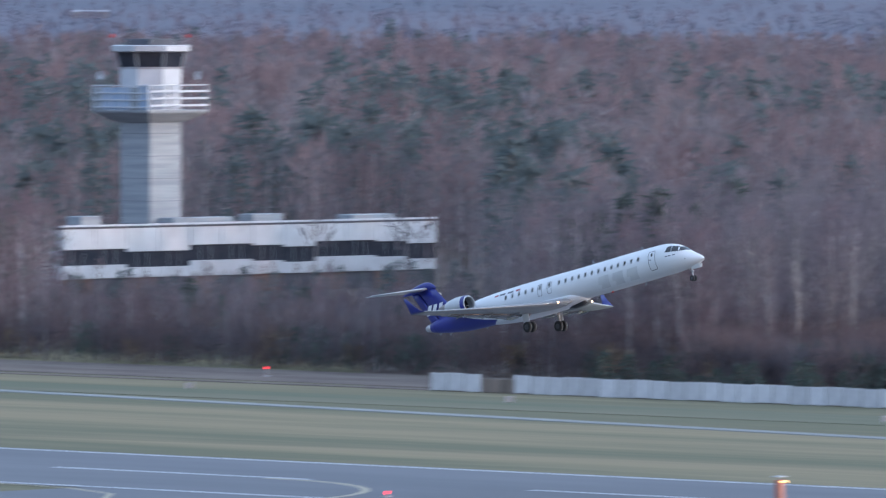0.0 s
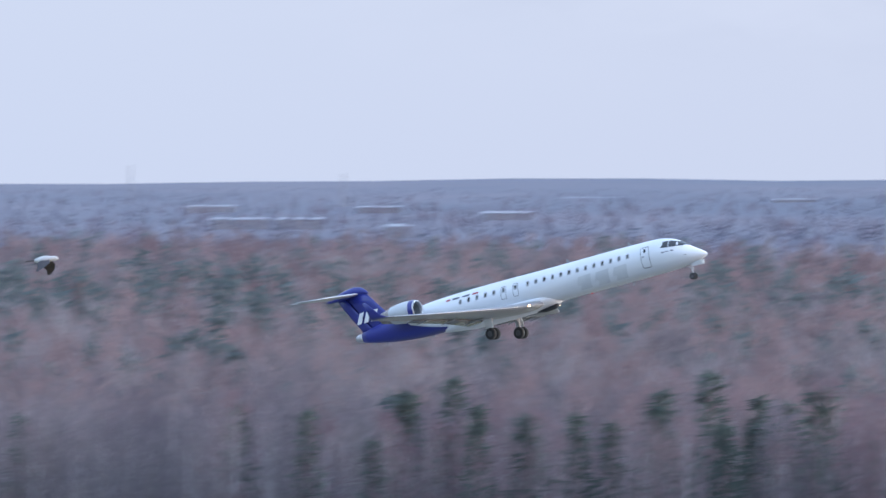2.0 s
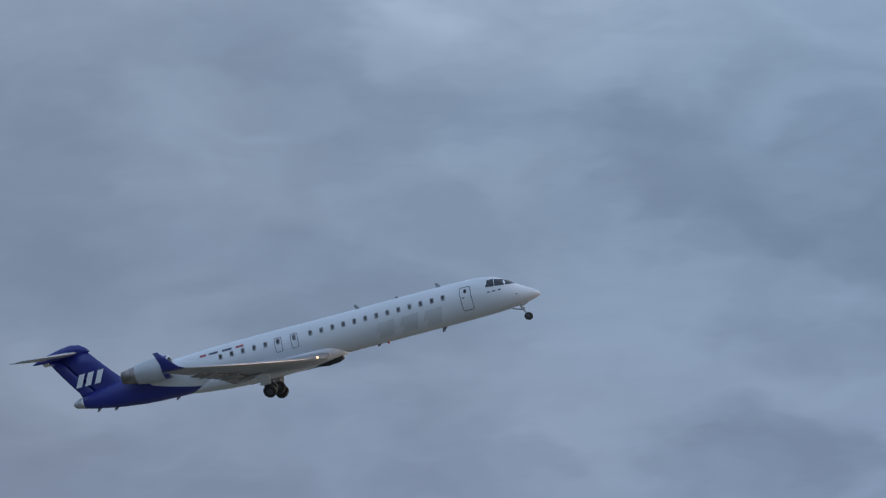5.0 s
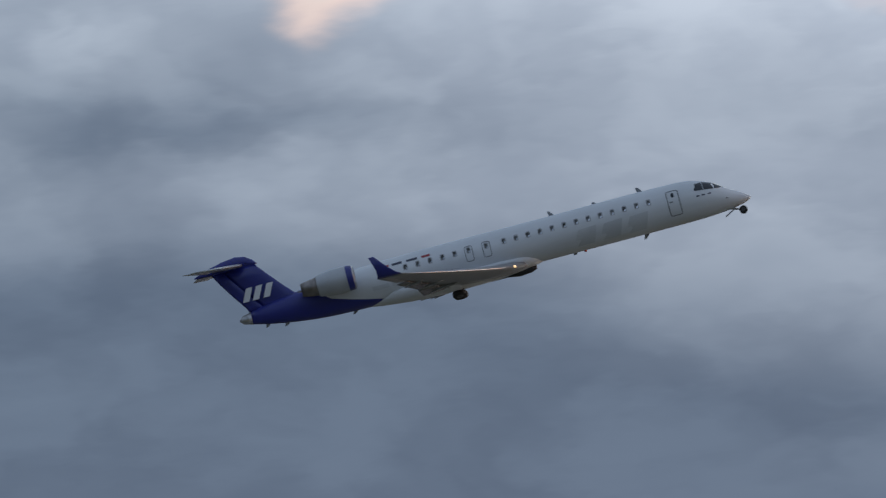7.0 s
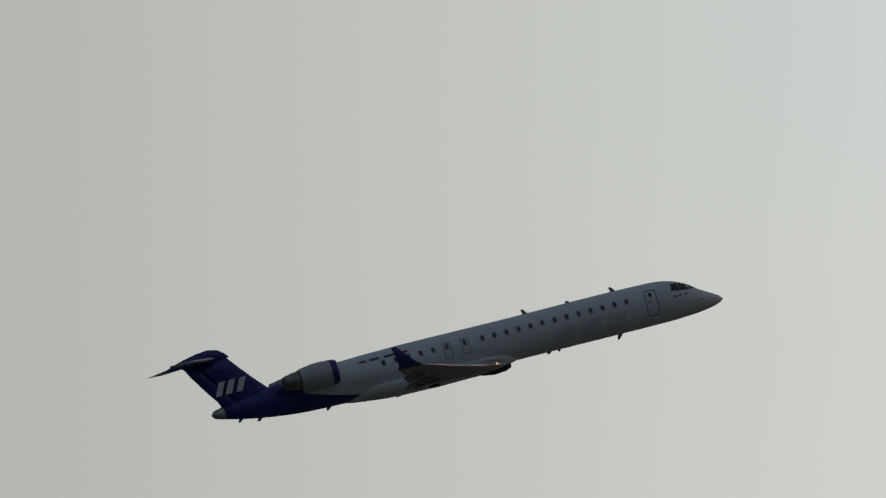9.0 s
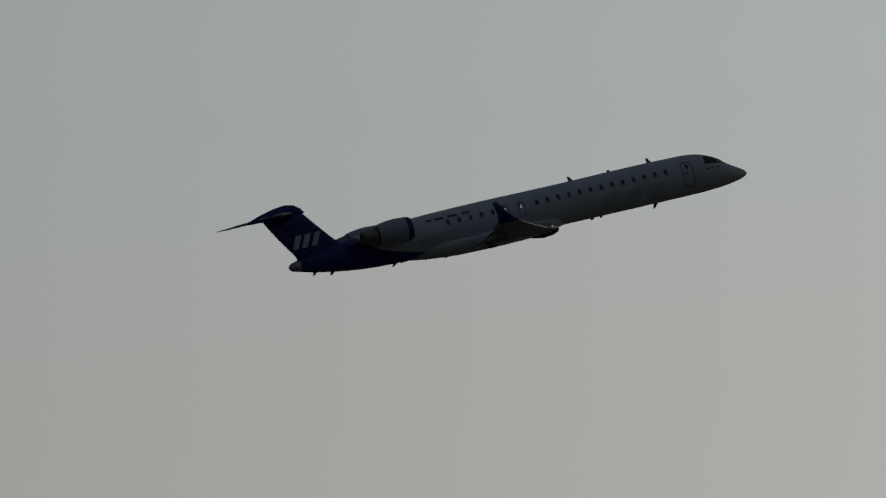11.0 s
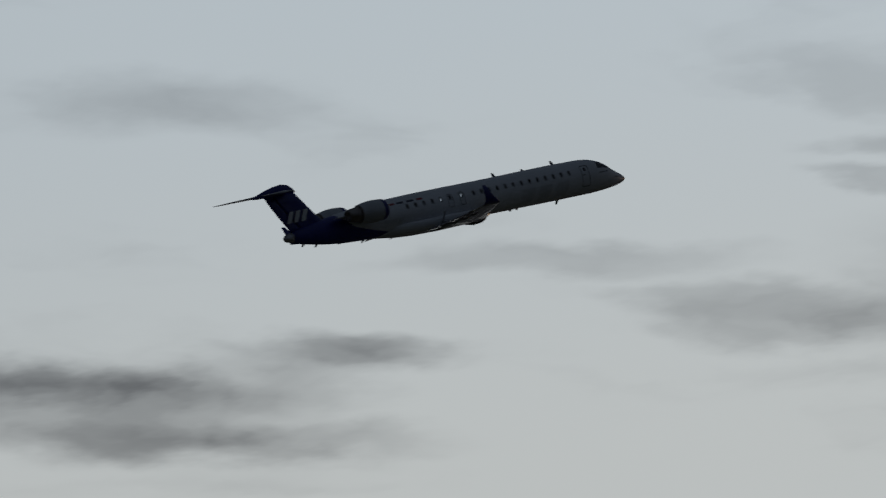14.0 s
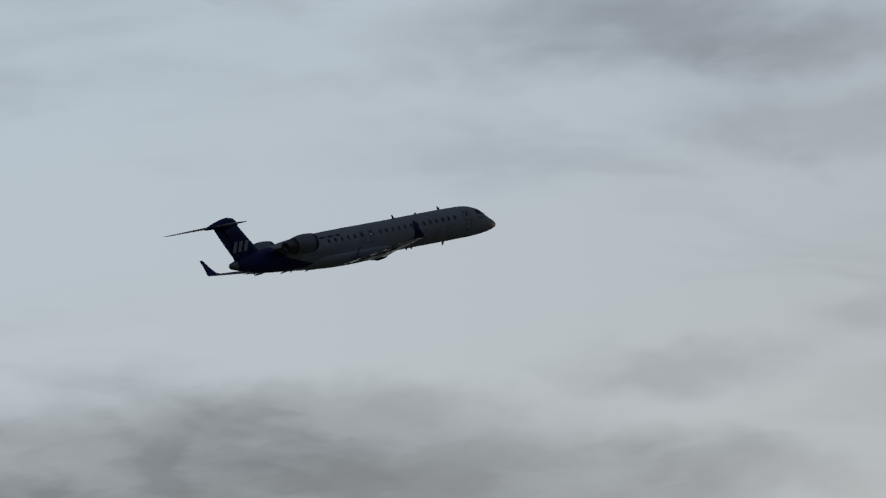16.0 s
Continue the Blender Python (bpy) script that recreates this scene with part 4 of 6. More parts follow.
for sx, sy in ((-786, 766), (-736, 764), (-676, 756)):
    sign_board(sx, sy)


# ---- garden plots and cottages at the edge of the woods ----
def cottage(x, y, turn, w, d, h, rise, wall, roof, label, chimney=True):
    t = thing("cottage", pose(x, y, 0, 0, 0, turn), label, "house", "garden cottages")
    bm = rings([[(-w / 2, -d / 2, z), (w / 2, -d / 2, z), (w / 2, d / 2, z), (-w / 2, d / 2, z)] for z in (-0.2, h)])
    part("wall", bm, wall, t)
    o = 0.35
    for s in (-1, 1):
        part("roof", rings([[(-w / 2 - o, s * (d / 2 + o), h - 0.15), (w / 2 + o, s * (d / 2 + o), h - 0.15), (w / 2 + o, 0, h + rise), (-w / 2 - o, 0, h + rise)],
                            [(-w / 2 - o, s * (d / 2 + o), h + 0.0), (w / 2 + o, s * (d / 2 + o), h + 0.0), (w / 2 + o, 0, h + rise + 0.15), (-w / 2 - o, 0, h + rise + 0.15)]]), roof, t)
    for s in (-1, 1):
        bm = bmesh.new()
        vs = [bm.verts.new(p) for p in ((s * w / 2, -d / 2, h - 0.02), (s * w / 2, d / 2, h - 0.02), (s * w / 2, 0, h + rise - 0.02))]
        bm.faces.new(vs)
        bmesh.ops.solidify(bm, geom=bm.faces[:], thickness=0.1)
        part("gable", bm, wall, t)
    for k in (-0.25, 0.25):
        wdw = part("window", boxmesh(k * w - 0.5, k * w + 0.5, -d / 2 - 0.06, -d / 2 + 0.02, 1.0, 2.0), CLADDING, t)
        part("pane", boxmesh(k * w - 0.42, k * w + 0.42, -d / 2 - 0.08, -d / 2 - 0.05, 1.08, 1.92), DARKGLASS, wdw)
    part("door", boxmesh(w / 2 - 0.02, w / 2 + 0.06, -0.45, 0.45, 0, 2.0), BOARD, t)
    if chimney:
        part("chimney", boxmesh(-0.3, 0.3, 0.2, 0.8, h + rise * 0.4, h + rise + 0.9, 0.03), REDPAINT, t)


cottage(-812, 919, 20, 6.2, 4.7, 2.0, 1.4, BOARD, TINROOF, "weathered board cottage with a pale tin roof among trees")
cottage(-736, 846, 35, 3.5, 2.7, 1.6, 0.5, PLASTER, TINROOF, "small pale garden shed with a tin roof", False)
cottage(-727, 866, 10, 4.7, 3.1, 1.7, 0.8, PLASTER, TINROOF, "pale plastered cottage with a light tin roof")
cottage(-689, 815, 40, 3.5, 3.1, 1.7, 1.0, REDPAINT, TINROOF, "small red-walled cottage with a pale roof")
cottage(-699, 834, 30, 2.0, 1.7, 1.5, 0.4, PLASTER, TINROOF, "tiny white garden shed", False)
cottage(-684, 838, 15, 7.0, 4.7, 1.9, 1.2, BOARD, BROWNROOF, "low brown board house with a worn brown roof")
cottage(-764, 902, 25, 7.0, 4.7, 2.2, 1.4, BOARD, TINROOF, "grey board house half hidden by bare trees")
cottage(-733, 1024, 30, 3.1, 2.7, 2.0, 0.7, PLASTER, TINROOF, "small white house among bare trees")
cottage(-700, 948, 15, 3.4, 2.5, 1.7, 0.5, PLASTER, TINROOF, "small white shed among bare trees", False)
cottage(-692, 950, 5, 4.3, 2.3, 1.6, 0.5, BOARD, TINROOF, "board shed with a pale tin roof", False)
cottage(-738, 1037, 50, 3.1, 2.3, 1.8, 0.5, BOARD, TINROOF, "board shed with a pale tin roof among trees", False)
cottage(-715, 808, 5, 3.5, 2.5, 1.7, 0.3, ORANGE, TINROOF, "low shed with a faded orange wall by the fence", False)


# ---- far town: halls and blocks on the plain ----
def hall(az, d, length, depth, h, wall, roof, label, windows=0, turn=6):
    r, z = squeeze(np.array(float(d)))
    k = float(r) / d
    a = radians(az)
    t = thing("town_hall_building" if windows else "warehouse", pose(float(r) * math.sin(a), float(r) * math.cos(a), float(z), 0, 0, -az + turn), label, "building", "far town buildings")
    length, depth, h = length * k * 0.62, depth * k, h * k
    part("wall", boxmesh(-length / 2, length / 2, -depth / 2, depth / 2, -2, h), wall, t)
    part("roof", rings([[(-length / 2 - 0.3, -depth / 2 - 0.3, h), (length / 2 + 0.3, -depth / 2 - 0.3, h), (length / 2 + 0.3, depth / 2 + 0.3, h), (-length / 2 - 0.3, depth / 2 + 0.3, h)],
                        [(-length / 2, -depth * 0.1, h * 1.22), (length / 2, -depth * 0.1, h * 1.22), (length / 2, depth * 0.1, h * 1.22), (-length / 2, depth * 0.1, h * 1.22)]]), roof, t)
    for i in range(windows):
        x = -length / 2 + (i + 0.5) * length / windows
        for fl in range(max(1, int(h / k / 3.4))):
            zz = (1.2 + fl * 3.2) * k
            part("window", boxmesh(x - 0.32 * length / windows, x + 0.32 * length / windows, -depth / 2 - 0.15, -depth / 2 + 0.1, zz, zz + 1.7 * k), DARKGLASS, t)


# the orange of low evening sun is put into this base colour
SUNLITWALL = piecewise(material("far_sunlit_orange_wall", (0.60, 0.34, 0.24), (0.50, 0.30, 0.24), 0.8, scale=0.05), 0.1)
hall(-30.25, 5400, 30, 18, 13, SUNLITWALL, SUNLITWALL, "low building with orange evening sunlight painted into its walls", 5, 50)
hall(-30.85, 5100, 40, 18, 6, FARWALL, FARROOF, "long low pale hall on the plain")
hall(-27.43, 6600, 112, 30, 7, FARWALL, FARROOF, "very long pale warehouse with a light metal roof")
hall(-26.2, 5100, 95, 30, 11, FARWALL, FARROOF, "long grey warehouse with a pale wall")
hall(-27.2, 8300, 60, 30, 10, FARWALL, FARROOF, "pale hall in the distance", 8)
hall(-26.7, 7800, 70, 30, 12, FARWALL, FARROOF, "pale hall in the distance", 8)
hall(-26.95, 5600, 30, 20, 8, SUNLITWALL, FARROOF, "small building on the plain with warm evening sunlight painted into its walls", 4)
hall(-28.55, 9000, 60, 30, 13, FARWALL, FARROOF, "grey apartment block far off", 9)
hall(-28.2, 5600, 45, 25, 8, FARWALL, FARROOF, "pale low hall on the plain", 6)
hall(-29.72, 4900, 45, 22, 12, FARWALL, FARROOF, "grey two-storey block on the plain", 6)
hall(-29.47, 7700, 110, 30, 16, PANELBLUE, FARROOF, "long pale blue office block on the plain", 9)
hall(-29.05, 5500, 40, 18, 7, SUNLITWALL, SUNLITWALL, "low warm-lit shed on the plain", 4, 50)
hall(-23.21, 9500, 85, 40, 11, FARWALL, FARROOF, "pale hall with a light roof far off")
hall(-22.55, 7400, 90, 40, 9, FARWALL, FARROOF, "long pale warehouse far off")
hall(-25.3, 7400, 80, 30, 7, SUNLITWALL, FARROOF, "low warm-lit hall far off", 7)
hall(-23.7, 9800, 70, 40, 9, FARWALL, FARROOF, "pale hall far off")
hall(-24.3, 9800, 60, 40, 9, FARWALL, FARROOF, "pale hall far off")
hall(-25.4, 13000, 120, 40, 12, FARWALL, FARROOF, "pale hall near the skyline")
for az, d, ln in ((-35.79, 9500, 150), (-35.45, 9500, 120), (-35.0, 14000, 170), (-35.95, 14500, 200), (-38.85, 16000, 150), (-39.5, 7600, 90), (-31.88, 10500, 150), (-34.28, 11500, 160), (-32.65, 20000, 260), (-33.8, 22000, 400), (-46.3, 12500, 130), (-28.9, 15000, 150), (-34.9, 8000, 60)):
    hall(az, d, ln * 0.55, 40, 9, FARROOF, FARROOF, "long pale greenhouse roof far out on the plain")
for az, d, h in ((-35.2, 17000, 45), (-41.0, 19000, 60), (-36.4, 21000, 60)):
    r, z = squeeze(np.array(float(d)))
    k = float(r) / d
    t = thing("radio_mast", pose(float(r) * math.sin(radians(az)), float(r) * math.cos(radians(az)), float(z) - 1), "thin lattice mast on the skyline", "mast", "masts")
    part("mast", rod(bmesh.new(), (0, 0, 0), (0, 0, h * k * 1.4), 0.5, 0.2, 6), SEAMCON, t)


# ---- single trees and shrubs at the edge of the woods ----
def single_tree(name, shape, label, category, group):
    v, f, m = shape
    t = thing(name, Matrix.Identity(4), label, category, group)
    for nm, sel in (("trunk", np.isin(m, (0, 3))), ("crown", ~np.isin(m, (0, 3)))):
        ff = f[sel]
        used, inv = np.unique(ff, return_inverse=True)
        ob = new(nm, mesh_of(nm, v[used], inv.reshape(-1, 3), m[sel], TREE_MATS))
        ob.parent = t
    return t


def shrub_shape(seed, n, h, wide, ln, wd, mi):
    rng = np.random.default_rng(seed)

    def crown(r):
        u = r.uniform(0, 1) ** 0.8
        rad = wide * (1 - 0.6 * u) * math.sqrt(r.uniform(0, 1))
        a = r.uniform(0, 6.28)
        return np.array((rad * math.cos(a), rad * math.sin(a), h * u * 0.85)), (math.cos(a) * 0.4, math.sin(a) * 0.4, 0.6)
    ps = [tube([(0, 0, -0.2), (0.1, 0, h * 0.5)], [0.05, 0.02], 4, 3), slivers(rng, n, crown, ln, wd, mi)]
    return merge(ps)


rng = np.random.default_rng(77)
birches = [single_tree("birch_tree", birch_shape(40 + k, 420, 1.5, 0.035, 14, (1, 4, 1)[k], 18.5, 2.7), "tall bare birch with a pale trunk at the woods' edge", "tree", "edge birches") for k in range(3)]
spots = [(az, o) for az in np.arange(-46.9, -36.5, 0.19) for o in (rng.uniform(-1, 10),)]
for k, (az, o) in enumerate(spots):
    az = float(az + rng.uniform(-0.07, 0.07))
    y = float(edge_y(az)) + o
    x = y * math.tan(radians(az))
    if bool(clear(np.array(x), np.array(y), az, 0)):
        continue
    s = float(rng.uniform(0.85, 1.1)) * (0.5 if -46.8 < az < -44.1 else 1.0)
    m = Matrix.LocRotScale((x, y, 0), Euler((0, 0, float(rng.uniform(0, 6.28)))), (s, s, s))
    if k < 3:
        birches[k].matrix_world = m
    else:
        c = copy_thing(birches[k % 3], m)
        c.scale = (s, s, s)
spruce = single_tree("young_spruce", pine_shape(60, 260, 0.9, 0.12, 4.2, 1.5, 0.05), "dark green young spruce behind the fence", "tree", "young spruces")
spruce.location = (-746, 789, 0)
for k in range(30):
    x = float(-746 + k * 1.9 + rng.uniform(-0.8, 0.8))
    s = float(rng.uniform(0.5, 1.0))
    c = copy_thing(spruce, Matrix.LocRotScale((x, 787.5 + float(rng.uniform(0, 8)), 0), Euler((0, 0, float(rng.uniform(0, 6)))), None))
    c.scale = (s, s, s)

SHRUBS = [shrub_shape(70, 90, 4.5, 2.2, 1.3, 0.05, 1), shrub_shape(71, 90, 5.5, 2.4, 1.4, 0.05, 4), shrub_shape(72, 80, 3.5, 2.2, 1.1, 0.06, 5), shrub_shape(73, 100, 4.0, 2.0, 0.9, 0.10, 2)]
n = 5200
s_az = rng.uniform(-49, -33, n)
s_d = edge_y(s_az) / np.cos(np.radians(s_az)) + rng.uniform(-4, 1, n) ** 1 + rng.uniform(0, 1, n) ** 1.7 * 130
sx, sy, sz = on_land(s_az, s_d)
extra = rng.uniform(0, 1, n) < 0.45
g_az = rng.uniform(-42.9, -34, n)
g_y = rng.uniform(0, 1, n) ** 0.8 * (edge_y(g_az) + 8 - 803) + 803
sx, sy = np.where(extra, g_y * np.tan(np.radians(g_az)), sx), np.where(extra, g_y, sy)
keep = ~clear(sx, sy, s_az, s_d)
w = np.searchsorted(np.cumsum([0.46, 0.40, 0.06, 0.08]), rng.uniform(0, 0.999, n))
plant("undergrowth", SHRUBS, w[keep], sx[keep], sy[keep], sz[keep], rng.uniform(0.7, 1.35, n)[keep], rng, [DARKBARK, BRUSH, NEEDLE, DARKBARK, BRUSHRED, TAN], "dense dark bare undergrowth below the birches", "undergrowth")


# ---- birds ----
def build_bird(label):
    t = thing("bird", Matrix.Identity(4), label, "bird", "flying birds")
    part("body", rings([[(-s, r * math.cos(radians(a)), z + r * math.sin(radians(a))) for a in range(0, 360, 45)] for s, r, z in ((-0.20, 0.01, 0.0), (-0.15, 0.035, 0.01), (-0.09, 0.035, 0.01), (-0.02, 0.062, 0), (0.08, 0.055, 0), (0.17, 0.02, 0.005))]), FEATHERW, t, "pale body", True)
    part("tail", rings([[(-0.15, y * 0.4, 0.0), (-0.30, y, 0.0), (-0.30, y, 0.008), (-0.15, y * 0.4, 0.012)] for y in (-0.06, 0, 0.06)]), FEATHERD, t)
    ws = []
    for s in (1, -1):
        lp = [[(0.07, s * 0.03, 0.01), (-0.08, s * 0.03, 0.0), (-0.08, s * 0.03, 0.012)], [(0.10, s * 0.20, 0.02), (-0.09, s * 0.20, 0.01), (-0.09, s * 0.20, 0.02)],
              [(0.05, s * 0.36, 0.02), (-0.06, s * 0.36, 0.01), (-0.06, s * 0.36, 0.018)], [(-0.04, s * 0.47, 0.0), (-0.08, s * 0.46, 0.0), (-0.08, s * 0.46, 0.006)]]
        ws.append(part("wing", rings(lp), FEATHERD, t, "dark wing"))
    return t, ws


flock = [build_bird("pale bird with dark beating wings, flying over the woods") for _ in range(3)]

# ---- the airliner: x forward from the nose tip, y to its left, z up from the nose tip ----
AFT = [0, 0.12, 0.4, 0.9, 1.5, 2.1, 2.7, 3.4, 4.2, 5.2, 14, 22, 24, 26, 28, 30, 32, 33.2]
TOP = [0.02, 0.17, 0.38, 0.66, 1.02, 1.45, 1.75, 1.96, 2.07, 2.095, 2.095, 2.095, 2.05, 1.95, 1.75, 1.50, 1.18, 0.92]
BOT = [-0.02, -0.12, -0.24, -0.36, -0.45, -0.51, -0.55, -0.58, -0.59, -0.595, -0.595, -0.595, -0.60, -0.58, -0.50, -0.27, 0.10, 0.40]
WID = [0.02, 0.15, 0.33, 0.57, 0.80, 0.98, 1.12, 1.24, 1.31, 1.345, 1.345, 1.345, 1.32, 1.22, 1.02, 0.74, 0.43, 0.24]


def hull(s, a, off=0.0):
    """The fuselage skin s metres aft of the nose, at the angle a: 0 on its left side, 90 on top, 180 on its right side."""
    t, b, w = glide(s, AFT, TOP), glide(s, AFT, BOT), glide(s, AFT, WID)
    c, k = math.cos(radians(a)), math.sin(radians(a))
    return Vector((-s, (w + off) * c, (t + b) / 2 + ((t - b) / 2 + off) * k))


def hull_angle(s, z, side):
    t, b = glide(s, AFT, TOP), glide(s, AFT, BOT)
    a = math.degrees(math.asin(max(-1, min(1, (z - (t + b) / 2) / ((t - b) / 2)))))
    return a if side > 0 else 180 - a


def decal(outline, side, off=0.012, rim=None):
    """A thin plate on the skin with the given outline of (aft, z), as a fan from its middle."""
    cs, cz = sum(p[0] for p in outline) / len(outline), sum(p[1] for p in outline) / len(outline)
    n = 1
    while n < 5 and max(math.hypot(s - cs, z - cz) for s, z in outline) / n > 0.22:
        n += 1
    edge_pts = []
    for (s0, z0), (s1, z1) in zip(outline, outline[1:] + outline[:1]):
        k = max(1, int(math.hypot(s1 - s0, z1 - z0) / 0.25))
        edge_pts += [(s0 + (s1 - s0) * i / k, z0 + (z1 - z0) * i / k) for i in range(k)]
    bm = bmesh.new()
    c = bm.verts.new(hull(cs, hull_angle(cs, cz, side), off))
    last = None
    for r in range(1, n + 1):
        q = r / n
        ring = [bm.verts.new(hull(cs + (s - cs) * q, hull_angle(cs + (s - cs) * q, cz + (z - cz) * q, side), off)) for s, z in edge_pts]
        for i in range(len(ring)):
            j = (i + 1) % len(ring)
            bm.faces.new((c, ring[i], ring[j]) if last is None else (last[i], ring[i], ring[j], last[j]))
        last = ring
    return bm


def strip(outer_pts, inner_pts, side, off=0.016):
    """A narrow seam on the skin between two outlines of (aft, z)."""
    bm = bmesh.new()
    outer = [bm.verts.new(hull(s, hull_angle(s, z, side), off)) for s, z in outer_pts]
    inner = [bm.verts.new(hull(s, hull_angle(s, z, side), off)) for s, z in inner_pts]
    for i in range(len(outer)):
        j = (i + 1) % len(outer)
        bm.faces.new((outer[i], outer[j], inner[j], inner[i]))
    return bm


def outline(s, z, w, h, r, wide, side):
    n = 3
    return strip(rounded(s, z, w, h, r, n, 5), rounded(s, z, w - 2 * wide, h - 2 * wide, r - wide, n, 5), side)


def rounded(s, z, w, h, r, n=3, split=1):
    pts = []
    for cx, cz, a0 in ((w / 2 - r, h / 2 - r, 0), (-w / 2 + r, h / 2 - r, 90), (-w / 2 + r, -h / 2 + r, 180), (w / 2 - r, -h / 2 + r, 270)):
        for i in range(n + 1):
            a = radians(a0 + 90 * i / n)
            pts.append((s + cx + r * math.cos(a), z + cz + r * math.sin(a)))
    if split > 1:
        fine = []
        for (a0, b0), (a1, b1) in zip(pts, pts[1:] + pts[:1]):
            k = split if len(fine) % 1 == 0 and (pts.index((a0, b0)) % (n + 1)) == n else 1
            fine += [(a0 + (a1 - a0) * i / k, b0 + (b1 - b0) * i / k) for i in range(k)]
        return fine
    return pts


FOIL = [(0, 0), (0.012, 0.28), (0.05, 0.58), (0.13, 0.86), (0.28, 1.0), (0.45, 0.93), (0.65, 0.66), (0.85, 0.30), (1, 0.02),
        (0.85, -0.14), (0.65, -0.34), (0.45, -0.54), (0.28, -0.62), (0.13, -0.55), (0.05, -0.36), (0.012, -0.20)]


def foil_loft(sections, cut0=0.0, cut1=1.0):
    """Sections (y, leading edge aft, chord, z, thickness, nose-down turn in degrees) skinned as a wing; cut: the part of the chord."""
    loops = []
    for y, le, ch, z, th, turn in sections:
        lp = []
        c, s = math.cos(radians(turn)), math.sin(radians(turn))
        for u, v in FOIL:
            x, h = (cut0 + (cut1 - cut0) * u) * ch, v * th * ch * (cut1 - cut0) ** 0.5 / 1.6
            lp.append((-(le + x * c + h * s), y, z - x * s + h * c))
        loops.append(lp)
    return rings(loops)


def wing_stations(side, f):
    """Leading edge aft, chord, z along the half span at the fraction f of it."""
    y = 1.2 + (11.75 - 1.2) * f
    le = 15.2 + 6.85 * f if f > 0.18 else 14.75 + (16.43 - 14.75) * (f / 0.18)
    te = 21.35 + 0.25 * (f / 0.33) if f < 0.33 else 21.6 + (23.65 - 21.6) * ((f - 0.33) / 0.67)
    return y * side, le, te - le, -0.62 + 0.74 * f + 0.25 * f * f - 0.2 * f


CABIN_WINDOWS = [6.35 + 0.79 * i for i in range(13)] + [19.05 + 0.81 * i for i in range(5)]
EXITS = [17.0, 18.15]
WINDOW_LOW, WINDOW_HIGH = 12.9, 28.4


def pierced(stations, angles, holes, off):
    """The fuselage's tube, left open at the windows on both sides."""
    k = len(angles)
    verts = [hull(s, a, off) for s in stations for a in angles]
    faces = [tuple(reversed(range(k))), tuple(range((len(stations) - 1) * k, len(stations) * k))]
    for i in range(len(stations) - 1):
        mid = (stations[i] + stations[i + 1]) / 2
        at_window = any(abs(mid - q) < 0.115 for q in holes)
        for j in range(k):
            a = (angles[j] + (angles[(j + 1) % k] if j < k - 1 else 270)) / 2
            if at_window and (WINDOW_LOW < a < WINDOW_HIGH or WINDOW_LOW < 180 - a < WINDOW_HIGH):
                continue
            a, b = i * k + j, i * k + (j + 1) % k
            faces.append((a, b, b + k, a + k))
    return verts, faces


